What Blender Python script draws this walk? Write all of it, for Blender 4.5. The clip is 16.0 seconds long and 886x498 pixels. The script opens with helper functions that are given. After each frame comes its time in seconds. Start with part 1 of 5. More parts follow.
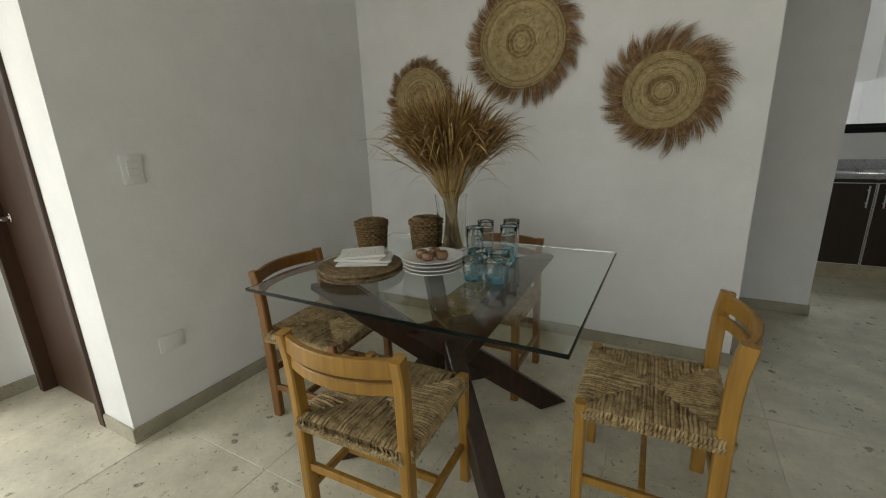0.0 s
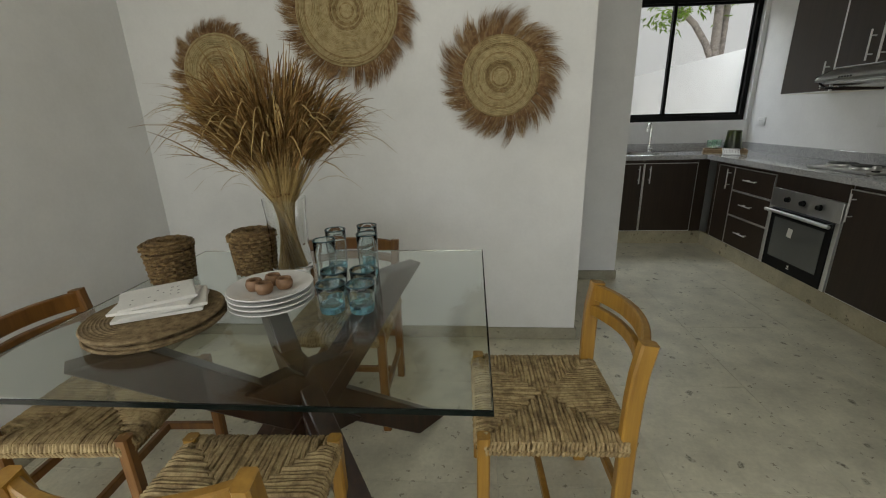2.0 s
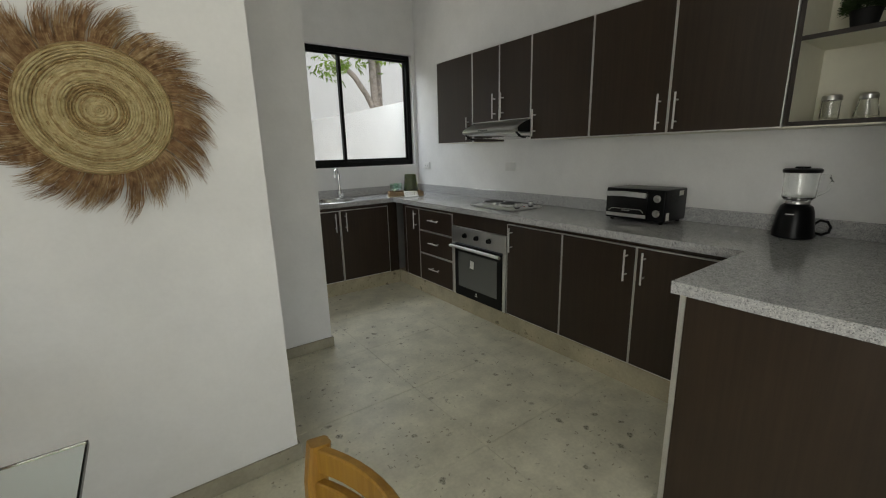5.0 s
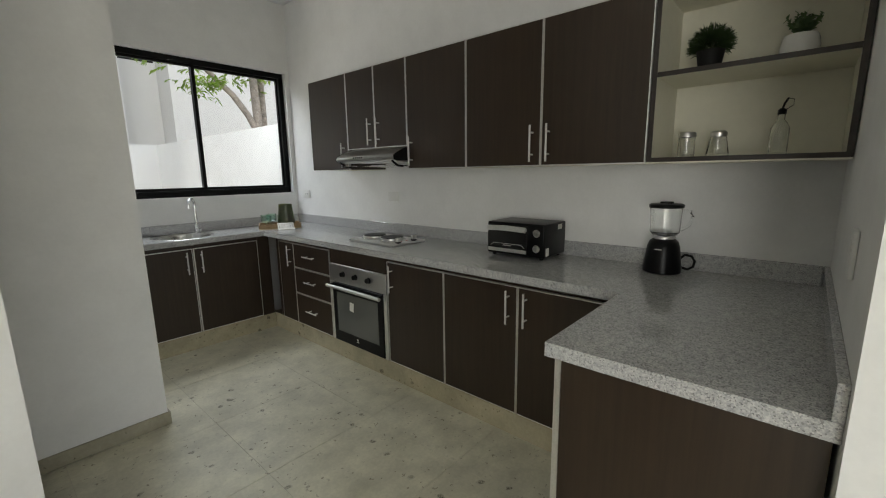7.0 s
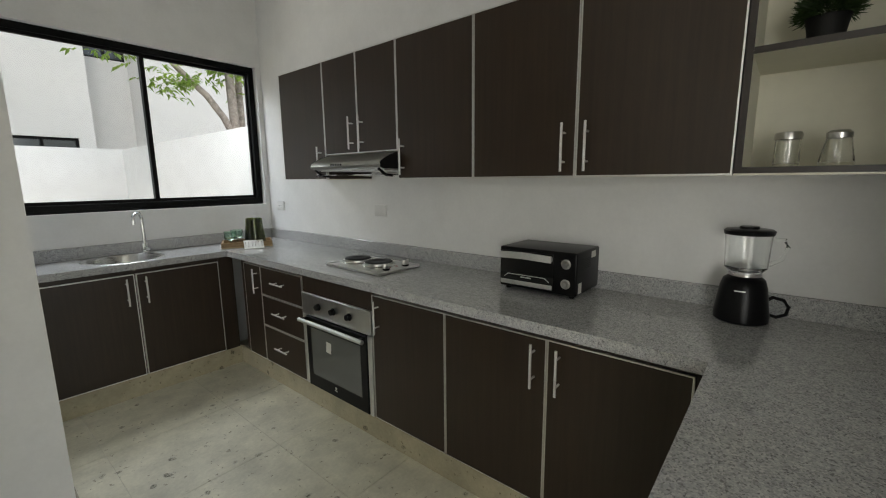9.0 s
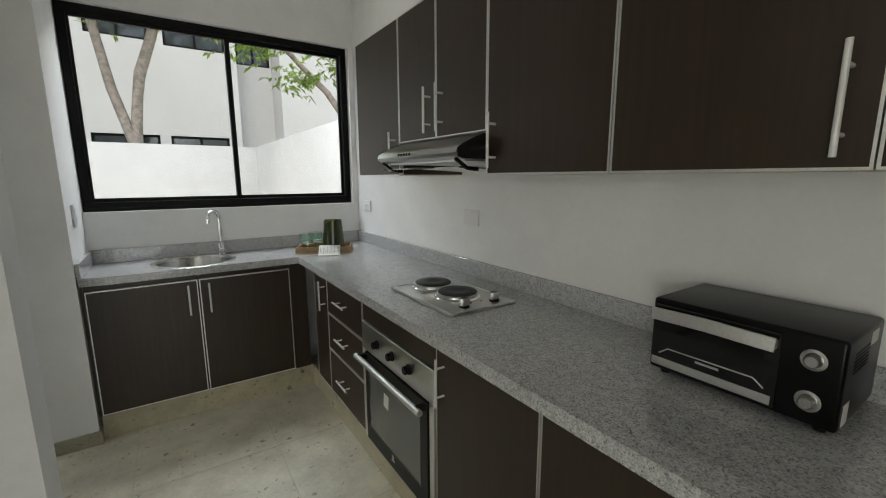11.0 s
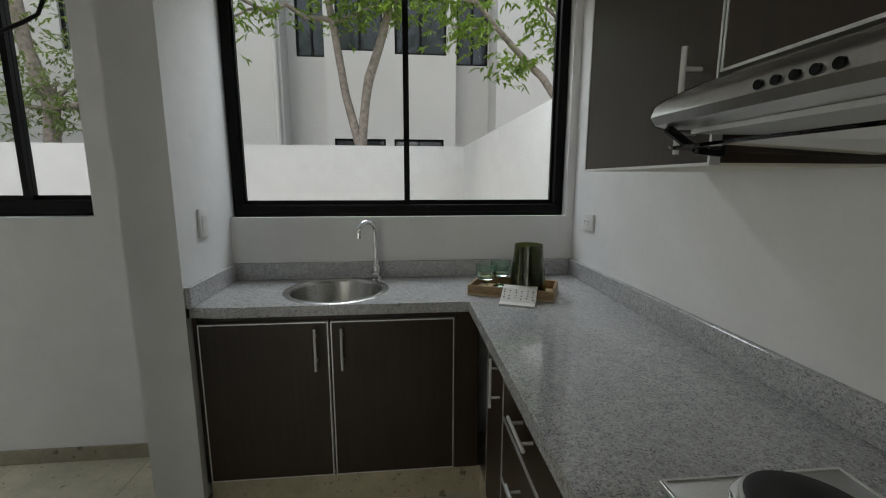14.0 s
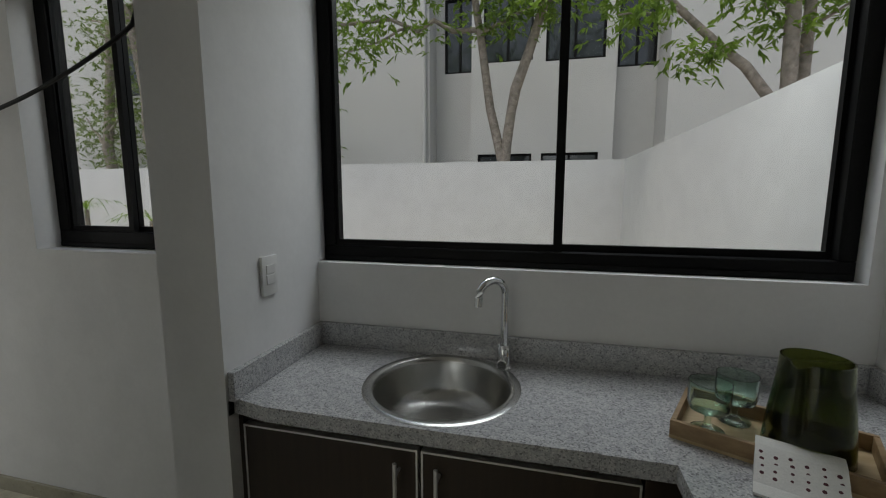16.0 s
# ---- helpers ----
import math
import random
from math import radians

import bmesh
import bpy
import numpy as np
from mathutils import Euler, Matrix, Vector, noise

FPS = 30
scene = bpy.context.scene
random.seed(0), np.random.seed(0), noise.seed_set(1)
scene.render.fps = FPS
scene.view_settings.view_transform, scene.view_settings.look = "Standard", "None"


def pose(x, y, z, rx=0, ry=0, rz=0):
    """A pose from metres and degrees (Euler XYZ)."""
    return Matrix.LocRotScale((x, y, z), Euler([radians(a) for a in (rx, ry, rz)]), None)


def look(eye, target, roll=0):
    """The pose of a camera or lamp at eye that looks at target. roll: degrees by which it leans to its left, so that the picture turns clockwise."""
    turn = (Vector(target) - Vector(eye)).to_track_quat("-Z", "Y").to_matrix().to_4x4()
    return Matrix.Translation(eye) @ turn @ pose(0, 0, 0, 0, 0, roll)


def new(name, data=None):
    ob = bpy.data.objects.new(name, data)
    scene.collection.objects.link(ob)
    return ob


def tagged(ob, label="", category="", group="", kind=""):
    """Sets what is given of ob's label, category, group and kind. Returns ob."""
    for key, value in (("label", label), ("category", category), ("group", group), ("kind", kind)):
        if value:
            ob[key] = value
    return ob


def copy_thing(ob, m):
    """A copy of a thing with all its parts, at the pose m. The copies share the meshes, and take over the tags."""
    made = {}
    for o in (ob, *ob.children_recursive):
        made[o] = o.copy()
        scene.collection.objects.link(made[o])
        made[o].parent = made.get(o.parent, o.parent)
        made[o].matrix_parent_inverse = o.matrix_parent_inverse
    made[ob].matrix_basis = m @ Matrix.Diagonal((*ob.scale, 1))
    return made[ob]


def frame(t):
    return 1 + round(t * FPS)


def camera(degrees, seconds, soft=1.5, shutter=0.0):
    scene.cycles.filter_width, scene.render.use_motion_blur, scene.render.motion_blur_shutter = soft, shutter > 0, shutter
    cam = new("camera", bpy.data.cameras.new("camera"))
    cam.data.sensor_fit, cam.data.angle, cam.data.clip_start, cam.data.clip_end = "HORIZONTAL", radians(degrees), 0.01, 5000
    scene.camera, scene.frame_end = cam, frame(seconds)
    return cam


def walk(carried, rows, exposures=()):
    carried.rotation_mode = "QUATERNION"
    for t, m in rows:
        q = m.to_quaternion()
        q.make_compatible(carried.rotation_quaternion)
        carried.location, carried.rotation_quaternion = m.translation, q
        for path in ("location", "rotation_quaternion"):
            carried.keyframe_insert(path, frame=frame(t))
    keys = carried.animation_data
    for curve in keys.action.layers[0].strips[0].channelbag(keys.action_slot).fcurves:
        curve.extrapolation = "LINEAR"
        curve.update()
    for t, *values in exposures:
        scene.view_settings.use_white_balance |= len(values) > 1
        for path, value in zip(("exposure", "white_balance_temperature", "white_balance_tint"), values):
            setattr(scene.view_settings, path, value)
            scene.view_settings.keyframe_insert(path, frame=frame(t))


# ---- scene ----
cam = camera(93.8, 16.0, soft=1.1)
EXPOSURES = [(0, 0.72), (2, 0.98), (3.5, 1.1), (4.5, 1.12), (7, 1.38), (10.5, 1.45), (12.5, 1.22), (14, 0.68), (14.5, 0.52), (16, 0.16)]
PATH = [
    (0, (0.104, 0.019, 1.308), (-0.822, 1.712, 0.783), -2.1),
    (0.5, (0.091, 0.089, 1.297), (-0.717, 1.83, 0.735), -2.7),
    (1, (-0.003, 0.176, 1.295), (-0.622, 1.984, 0.707), -2.4),
    (1.5, (-0.076, 0.259, 1.298), (-0.467, 2.125, 0.696), -2.0),
    (2, (-0.102, 0.305, 1.302), (-0.25, 2.207, 0.701), -1.6),
    (2.5, (-0.073, 0.364, 1.304), (0.021, 2.273, 0.715), -1.3),
    (3, (0.004, 0.47, 1.31), (0.331, 2.361, 0.746), -1.1),
    (3.5, (0.067, 0.555, 1.318), (0.624, 2.398, 0.778), -1.1),
    (4, (0.079, 0.677, 1.328), (0.863, 2.446, 0.82), -1.1),
    (4.5, (0.071, 0.81, 1.339), (1.057, 2.482, 0.857), -1.3),
    (7, (0.475, 0.991, 1.384), (1.952, 2.289, 1.022), -0.8),
    (7.5, (0.559, 1.105, 1.392), (2.098, 2.339, 1.06), -0.5),
    (8, (0.635, 1.208, 1.408), (2.202, 2.407, 1.083), -0.3),
    (10.5, (1.309, 1.716, 1.405), (2.549, 3.248, 1.063), -0.6),
    (11, (1.471, 1.852, 1.402), (2.564, 3.492, 1.062), -0.2),
    (11.5, (1.595, 1.979, 1.387), (2.534, 3.713, 1.051), 0.1),
    (12, (1.646, 2.186, 1.374), (2.432, 3.994, 1.039), 0.4),
    (12.5, (1.69, 2.425, 1.392), (2.314, 4.296, 1.065), 0.5),
    (13, (1.76, 2.605, 1.397), (2.25, 4.517, 1.071), 0.5),
    (13.5, (1.868, 2.769, 1.415), (2.192, 4.712, 1.072), 0.2),
    (14, (1.888, 2.949, 1.386), (2.079, 4.913, 1.058), 0.1),
    (14.5, (1.849, 3.179, 1.41), (1.911, 5.155, 1.106), 0.1),
    (15, (1.827, 3.356, 1.418), (1.759, 5.336, 1.142), 0.1),
    (15.5, (1.864, 3.55, 1.457), (1.639, 5.517, 1.172), 0.2),
    (16, (1.872, 3.677, 1.451), (1.394, 5.602, 1.19), -0.0),
]
walk(cam, [(t, look(eye, target, roll)) for t, eye, target, roll in PATH], EXPOSURES)

# ---- world, sun and large lights ----
world = bpy.data.worlds.new("world")
scene.world = world
world.use_nodes = True
sky = world.node_tree.nodes.new("ShaderNodeTexSky")
sky.sky_type, sky.sun_disc = "NISHITA", False
sky.sun_elevation, sky.sun_rotation = radians(70), radians(214)
sky.air_density, sky.dust_density = 1.0, 3.0
background = world.node_tree.nodes["Background"]
background.inputs["Strength"].default_value = 0.15
haze = world.node_tree.nodes.new("ShaderNodeHueSaturation")
haze.inputs["Saturation"].default_value = 0.55
world.node_tree.links.new(sky.outputs[0], haze.inputs["Color"])
world.node_tree.links.new(haze.outputs[0], background.inputs["Color"])

sun = new("sun", bpy.data.lights.new("sun", "SUN"))
sun.data.energy, sun.data.angle, sun.data.color = 1.5, radians(25), (1.0, 0.95, 0.88)
sun.matrix_world = look((-2.2, -3.3, 12), (0, 0, 0))

# area lamps added for daylight at unseen living room, hall and utility openings
def fill_light(eye, target, w, h, watts, color=(1.0, 0.97, 0.92)):
    lamp = new("daylight_fill", bpy.data.lights.new("daylight_fill", "AREA"))
    lamp.data.shape, lamp.data.size, lamp.data.size_y = "RECTANGLE", w, h
    lamp.data.energy, lamp.data.color = watts, color
    lamp.matrix_world = look(eye, target)


fill_light((-0.2, -3.78, 1.25), (-0.2, 0, 1.25), 4.5, 2.3, 25, (1.0, 0.99, 0.92))
fill_light((-3.18, -0.6, 1.25), (0, -0.6, 1.25), 1.6, 2.2, 25, (1.0, 0.99, 0.92))
fill_light((-2.15, 4.4, 1.15), (0, 4.4, 1.15), 1.0, 2.1, 4, (1.0, 1.0, 0.95))
# lamp added out of sight above the kitchen window, brightening like open sky
fill_light((1.9, 5.80, 3.05), (1.85, 4.2, 0.9), 1.7, 0.9, 21, (0.94, 0.98, 1.0))


# ---- materials ----
def material(name, color, rough=0.5, metal=0.0, spec=0.5):
    m = bpy.data.materials.new(name)
    m.use_nodes = True
    p = m.node_tree.nodes["Principled BSDF"]
    p.inputs["Base Color"].default_value = (*color, 1)
    p.inputs["Roughness"].default_value = rough
    p.inputs["Metallic"].default_value = metal
    p.inputs["Specular IOR Level"].default_value = spec
    return m, m.node_tree.nodes, m.node_tree.links, p


def coords(nodes, links, scale=(1, 1, 1)):
    tc = nodes.new("ShaderNodeTexCoord")
    mp = nodes.new("ShaderNodeMapping")
    mp.inputs["Scale"].default_value = scale
    links.new(tc.outputs["Object"], mp.inputs["Vector"])
    return mp.outputs["Vector"]


def world_coords(nodes, links, scale=(1, 1, 1)):
    tc = nodes.new("ShaderNodeNewGeometry")
    mp = nodes.new("ShaderNodeMapping")
    mp.inputs["Scale"].default_value = scale
    links.new(tc.outputs["Position"], mp.inputs["Vector"])
    return mp.outputs["Vector"]


def noise_tex(nodes, links, vec, scale, detail=4, rough=0.6):
    n = nodes.new("ShaderNodeTexNoise")
    n.inputs["Scale"].default_value, n.inputs["Detail"].default_value, n.inputs["Roughness"].default_value = scale, detail, rough
    links.new(vec, n.inputs["Vector"])
    return n.outputs["Fac"]


def ramp(nodes, links, fac, stops):
    r = nodes.new("ShaderNodeValToRGB")
    while len(r.color_ramp.elements) < len(stops):
        r.color_ramp.elements.new(0.5)
    for e, (pos, col) in zip(r.color_ramp.elements, stops):
        e.position = pos
        e.color = (*col, 1) if len(col) == 3 else col
    links.new(fac, r.inputs["Fac"])
    return r.outputs["Color"]


def mix(nodes, links, fac, a, b, mode="MIX"):
    n = nodes.new("ShaderNodeMix")
    n.data_type, n.blend_type = "RGBA", mode
    if isinstance(fac, (int, float)):
        n.inputs[0].default_value = fac
    else:
        links.new(fac, n.inputs[0])
    for k, v in ((6, a), (7, b)):
        if isinstance(v, tuple):
            n.inputs[k].default_value = (*v, 1)
        else:
            links.new(v, n.inputs[k])
    return n.outputs[2]


def bump(nodes, links, p, height, strength, distance=0.002):
    b = nodes.new("ShaderNodeBump")
    b.inputs["Strength"].default_value, b.inputs["Distance"].default_value = strength, distance
    links.new(height, b.inputs["Height"])
    links.new(b.outputs["Normal"], p.inputs["Normal"])


def speckled(name, base, rough, scale, lo, hi, bump_strength=0.1, metal=0.0, stretch=(1, 1, 1), detail=5, spec=0.5):
    """A surface of one colour with two scales of variation."""
    m, n, l, p = material(name, base, rough, metal, spec)
    v = world_coords(n, l, stretch)
    a = noise_tex(n, l, v, scale, detail)
    b = noise_tex(n, l, v, scale * 0.08, 3)
    c = ramp(n, l, a, [(0.3, tuple(x * lo for x in base)), (0.7, tuple(min(1, x * hi) for x in base))])
    d = ramp(n, l, b, [(0.3, (0.93, 0.93, 0.93)), (0.7, (1, 1, 1))])
    l.new(mix(n, l, 1.0, c, d, "MULTIPLY"), p.inputs["Base Color"])
    bump(n, l, p, a, bump_strength)
    return m


PAINT = speckled("wall_paint", (0.80, 0.80, 0.79), 0.75, 60, 0.975, 1.01, 0.08)
CEILING = speckled("ceiling_paint", (0.82, 0.82, 0.82), 0.8, 60, 0.98, 1.01, 0.05)
# outdoor whites, both dimmed in their colour to offset the indoor exposure
GARDEN_WHITE_DIM = speckled("garden_white_dimmed", (0.60, 0.60, 0.59), 0.8, 5, 0.93, 1.03, 0.12)
OUTSIDE_WHITE_DIM = speckled("outside_white_dimmed", (0.50, 0.50, 0.49), 0.8, 9, 0.94, 1.02, 0.12)
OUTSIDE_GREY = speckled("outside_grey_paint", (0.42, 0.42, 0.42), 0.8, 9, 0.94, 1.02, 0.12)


def stone_material(name, base, flecks=True, rough=0.38):
    """Honed fossil limestone: pale mottling, small dark shells and pits."""
    m, n, l, p = material(name, base, rough)
    v = world_coords(n, l)
    cloud = noise_tex(n, l, v, 5.0, 6, 0.62)
    fine = noise_tex(n, l, v, 60, 4, 0.6)
    col = ramp(n, l, cloud, [(0.3, tuple(c * 0.80 for c in base)), (0.5, base), (0.72, tuple(min(1, c * 1.22) for c in base))])
    col = mix(n, l, 0.35, col, ramp(n, l, fine, [(0.35, (0.72, 0.72, 0.70)), (0.65, (1, 1, 1))]), "MULTIPLY")
    spot = None
    for scale, cut, tint in ((8.0, 0.16, (0.20, 0.185, 0.15)), (24.0, 0.20, (0.30, 0.27, 0.22))):
        warp = n.new("ShaderNodeTexNoise")
        warp.inputs["Scale"].default_value = scale * 2.2
        l.new(v, warp.inputs["Vector"])
        add = n.new("ShaderNodeMixRGB")
        add.blend_type = "ADD"
        add.inputs[0].default_value = 0.05
        l.new(v, add.inputs[1])
        l.new(warp.outputs["Color"], add.inputs[2])
        vo = n.new("ShaderNodeTexVoronoi")
        vo.inputs["Scale"].default_value = scale
        vo.inputs["Randomness"].default_value = 1.0
        l.new(add.outputs[0], vo.inputs["Vector"])
        near = ramp(n, l, vo.outputs["Distance"], [(cut * 0.6, (1, 1, 1)), (cut, (0, 0, 0))])
        pick = ramp(n, l, noise_tex(n, l, v, scale * 0.37, 2), [(0.44, (0, 0, 0)), (0.50, (1, 1, 1))])
        mask = mix(n, l, 1.0, near, pick, "MULTIPLY")
        grain = noise_tex(n, l, v, scale * 14, 2)
        mask = mix(n, l, 1.0, mask, ramp(n, l, grain, [(0.4, (0.35, 0.35, 0.35)), (0.6, (1, 1, 1))]), "MULTIPLY")
        col = mix(n, l, mask, col, mix(n, l, 1.0, col, tint, "MULTIPLY"))
        spot = mask if spot is None else spot
    info = n.new("ShaderNodeObjectInfo")
    tone = ramp(n, l, info.outputs["Random"], [(0.0, (0.94, 0.94, 0.93)), (1.0, (1, 1, 1))])
    col = mix(n, l, 1.0, col, tone, "MULTIPLY")
    l.new(col, p.inputs["Base Color"])
    l.new(ramp(n, l, cloud, [(0.3, (rough * 0.85,) * 3), (0.7, (rough * 1.2,) * 3)]), p.inputs["Roughness"])
    bump(n, l, p, fine, 0.06)
    return m


TILE = stone_material("limestone_tile", (0.635, 0.605, 0.475))
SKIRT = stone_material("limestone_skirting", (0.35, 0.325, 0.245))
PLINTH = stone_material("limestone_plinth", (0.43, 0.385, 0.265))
GROUT = speckled("grout", (0.60, 0.57, 0.47), 0.9, 80, 0.9, 1.05)


def granite_material():
    m, n, l, p = material("grey_granite", (0.4, 0.4, 0.4), 0.16, 0.0, 0.85)
    v = world_coords(n, l)
    a = n.new("ShaderNodeTexVoronoi")
    a.inputs["Scale"].default_value = 290
    l.new(v, a.inputs["Vector"])
    bw = n.new("ShaderNodeSeparateColor")
    l.new(a.outputs["Color"], bw.inputs[0])
    grain = ramp(n, l, bw.outputs[0], [(0.0, (0.20, 0.20, 0.205)), (0.10, (0.30, 0.30, 0.305)), (0.26, (0.40, 0.405, 0.41)), (0.62, (0.465, 0.47, 0.475)), (0.75, (0.51, 0.51, 0.51)), (1.0, (0.59, 0.59, 0.58))])
    blot = noise_tex(n, l, v, 55, 4)
    col = mix(n, l, 0.36, grain, ramp(n, l, blot, [(0.36, (0.55, 0.55, 0.56)), (0.5, (0.9, 0.9, 0.9)), (0.66, (1.15, 1.15, 1.13))]), "MULTIPLY")
    l.new(col, p.inputs["Base Color"])
    l.new(ramp(n, l, blot, [(0.3, (0.05,) * 3), (0.7, (0.10,) * 3)]), p.inputs["Roughness"])
    return m


GRANITE = granite_material()


def wood_material(name, dark, light, rough=0.35, grain=(3, 3, 60), spec=0.5, use_object=True, relief=0.12):
    m, n, l, p = material(name, light, rough, 0, spec)
    v = coords(n, l, grain) if use_object else world_coords(n, l, grain)
    a = noise_tex(n, l, v, 1.0, 8, 0.62)
    b = noise_tex(n, l, coords(n, l, (1, 1, 1)), 4.0, 3)
    col = ramp(n, l, a, [(0.32, dark), (0.68, light)])
    col = mix(n, l, 1.0, col, ramp(n, l, b, [(0.3, (0.82, 0.80, 0.78)), (0.7, (1, 1, 1))]), "MULTIPLY")
    l.new(col, p.inputs["Base Color"])
    bump(n, l, p, a, relief)
    return m


WENGE = wood_material("wenge_laminate", (0.025, 0.0150, 0.0085), (0.037, 0.0230, 0.0135), 0.38, (55, 55, 2.2), 0.48, False, 0.02)
WENGE_EDGE = wood_material("wenge_edge", (0.016, 0.011, 0.009), (0.026, 0.018, 0.014), 0.4, (3, 60, 60), 0.5, False)
HONEY = wood_material("honey_pine", (0.25, 0.125, 0.018), (0.40, 0.220, 0.036), 0.36, (40, 40, 2.5))
HONEY_DARK = wood_material("honey_pine_dark", (0.15, 0.06, 0.012), (0.25, 0.115, 0.024), 0.36, (40, 40, 2.5))
WALNUT = wood_material("dark_walnut_beam", (0.018, 0.008, 0.0045), (0.050, 0.022, 0.011), 0.33, (40, 40, 3))
DOOR_WOOD = wood_material("dark_cedar_door", (0.030, 0.012, 0.004), (0.062, 0.026, 0.009), 0.45, (35, 35, 1.5))
TRAY_WOOD = wood_material("tray_wood", (0.46, 0.34, 0.18), (0.60, 0.47, 0.28), 0.5, (4, 50, 50))
TRAY_SIDE = wood_material("tray_side_wood", (0.24, 0.15, 0.07), (0.38, 0.26, 0.13), 0.5, (4, 50, 50))
CREAM = speckled("cream_laminate", (0.72, 0.70, 0.58), 0.5, 30, 0.97, 1.02, 0.03)
ALU = speckled("brushed_aluminium", (0.80, 0.80, 0.78), 0.45, 150, 0.9, 1.05, 0.04, 1.0)
STEEL = speckled("brushed_steel", (0.66, 0.655, 0.64), 0.30, 90, 0.88, 1.06, 0.05, 1.0, (1, 8, 1))
SINK_STEEL = speckled("sink_steel", (0.56, 0.56, 0.54), 0.27, 60, 0.9, 1.05, 0.04, 1.0)
HANDLE = speckled("satin_nickel", (0.62, 0.615, 0.60), 0.32, 150, 0.94, 1.04, 0.03, 0.1)
CHROME = material("chrome", (0.80, 0.80, 0.80), 0.07, 1.0)[0]
BLACK_FRAME = speckled("black_aluminium", (0.006, 0.006, 0.006), 0.5, 120, 0.8, 1.3, 0.03, spec=0.12)
BLACK_PLASTIC = speckled("black_plastic", (0.005, 0.005, 0.0055), 0.3, 200, 0.8, 1.25, 0.03, spec=0.16)
BLACK_MATT = speckled("black_matt", (0.008, 0.008, 0.008), 0.6, 200, 0.8, 1.25, 0.08, spec=0.2)
HOB_IRON = speckled("cast_iron_plate", (0.016, 0.016, 0.017), 0.55, 300, 0.7, 1.4, 0.15)
# grey base: the floor's reflection is put into the oven glass colour
OVEN_SHEEN_GLASS = material("oven_sheen_glass", (0.11, 0.115, 0.11), 0.06, 0.0, 0.8)[0]
DARK_GLASS = material("toaster_glass", (0.010, 0.010, 0.010), 0.05, 0.0, 0.6)[0]
WHITE_PLASTIC = speckled("white_plastic", (0.74, 0.74, 0.72), 0.35, 90, 0.98, 1.01, 0.02)
WHITE_CERAMIC = speckled("white_ceramic", (0.76, 0.76, 0.74), 0.2, 40, 0.96, 1.01, 0.03)
PAPER = speckled("paper", (0.70, 0.69, 0.64), 0.8, 90, 0.95, 1.02, 0.05)
RED = material("red_indicator", (0.35, 0.02, 0.015), 0.4)[0]
LABEL_GREY = material("label_print", (0.12, 0.12, 0.12), 0.7)[0]


def glass_material(name, color, rough=0.0, ior=1.46):
    m, n, l, p = material(name, color, rough)
    p.inputs["Transmission Weight"].default_value = 1.0
    p.inputs["IOR"].default_value = ior
    return m


CLEAR_GLASS = glass_material("clear_glass", (0.97, 0.98, 0.975))
TABLE_GLASS = glass_material("table_glass", (0.90, 0.965, 0.935))
GREEN_GLASS = glass_material("olive_green_glass", (0.20, 0.235, 0.06), 0.02)
AQUA_GLASS = glass_material("pale_green_glass", (0.78, 0.94, 0.85), 0.01)
BLUE_GLASS = glass_material("blue_glass", (0.24, 0.52, 0.62), 0.02)
GLASS_EDGE = material("table_glass_edge", (0.002, 0.005, 0.004), 0.25, 0.0, 0.15)[0]
SMOKE_GLASS = glass_material("smoky_blue_glass", (0.93, 0.965, 0.97), 0.02)


def pane_material():
    m = bpy.data.materials.new("window_pane")
    m.use_nodes = True
    n, l = m.node_tree.nodes, m.node_tree.links
    out = n["Material Output"]
    n.remove(n["Principled BSDF"])
    t, g, f, x = n.new("ShaderNodeBsdfTransparent"), n.new("ShaderNodeBsdfGlossy"), n.new("ShaderNodeLayerWeight"), n.new("ShaderNodeMixShader")
    t.inputs[0].default_value = (0.96, 0.97, 0.965, 1)
    g.inputs["Roughness"].default_value = 0.02
    f.inputs["Blend"].default_value = 0.2
    k = n.new("ShaderNodeMath")
    k.operation = "MULTIPLY"
    k.inputs[1].default_value = 0.12
    l.new(f.outputs["Facing"], k.inputs[0])
    l.new(k.outputs[0], x.inputs[0])
    l.new(t.outputs[0], x.inputs[1])
    l.new(g.outputs[0], x.inputs[2])
    l.new(x.outputs[0], out.inputs[0])
    return m


PANE = pane_material()


def fibre(name, stops, scale=(30, 30, 30), rough=0.75, bump_strength=0.4):
    m, n, l, p = material(name, stops[0][1], rough, 0, 0.25)
    v = coords(n, l, scale)
    a = noise_tex(n, l, v, 1.0, 5, 0.7)
    col = ramp(n, l, a, stops)
    l.new(col, p.inputs["Base Color"])
    bump(n, l, p, a, bump_strength, 0.003)
    return m


RUSH = fibre("woven_rush", [(0.25, (0.09, 0.055, 0.028)), (0.45, (0.26, 0.185, 0.09)), (0.62, (0.42, 0.32, 0.165)), (0.8, (0.20, 0.135, 0.07))], (34, 34, 34))
COIL = fibre("coiled_palm", [(0.3, (0.30, 0.225, 0.105)), (0.5, (0.44, 0.355, 0.185)), (0.7, (0.54, 0.45, 0.26))], (45, 45, 45))
COIL_DARK = fibre("coiled_palm_dark", [(0.3, (0.18, 0.115, 0.05)), (0.5, (0.31, 0.22, 0.10)), (0.7, (0.42, 0.32, 0.165))], (45, 45, 45))
FRINGE = fibre("palm_fringe", [(0.28, (0.08, 0.038, 0.016)), (0.48, (0.21, 0.115, 0.052)), (0.70, (0.40, 0.27, 0.14))], (55, 20, 55))
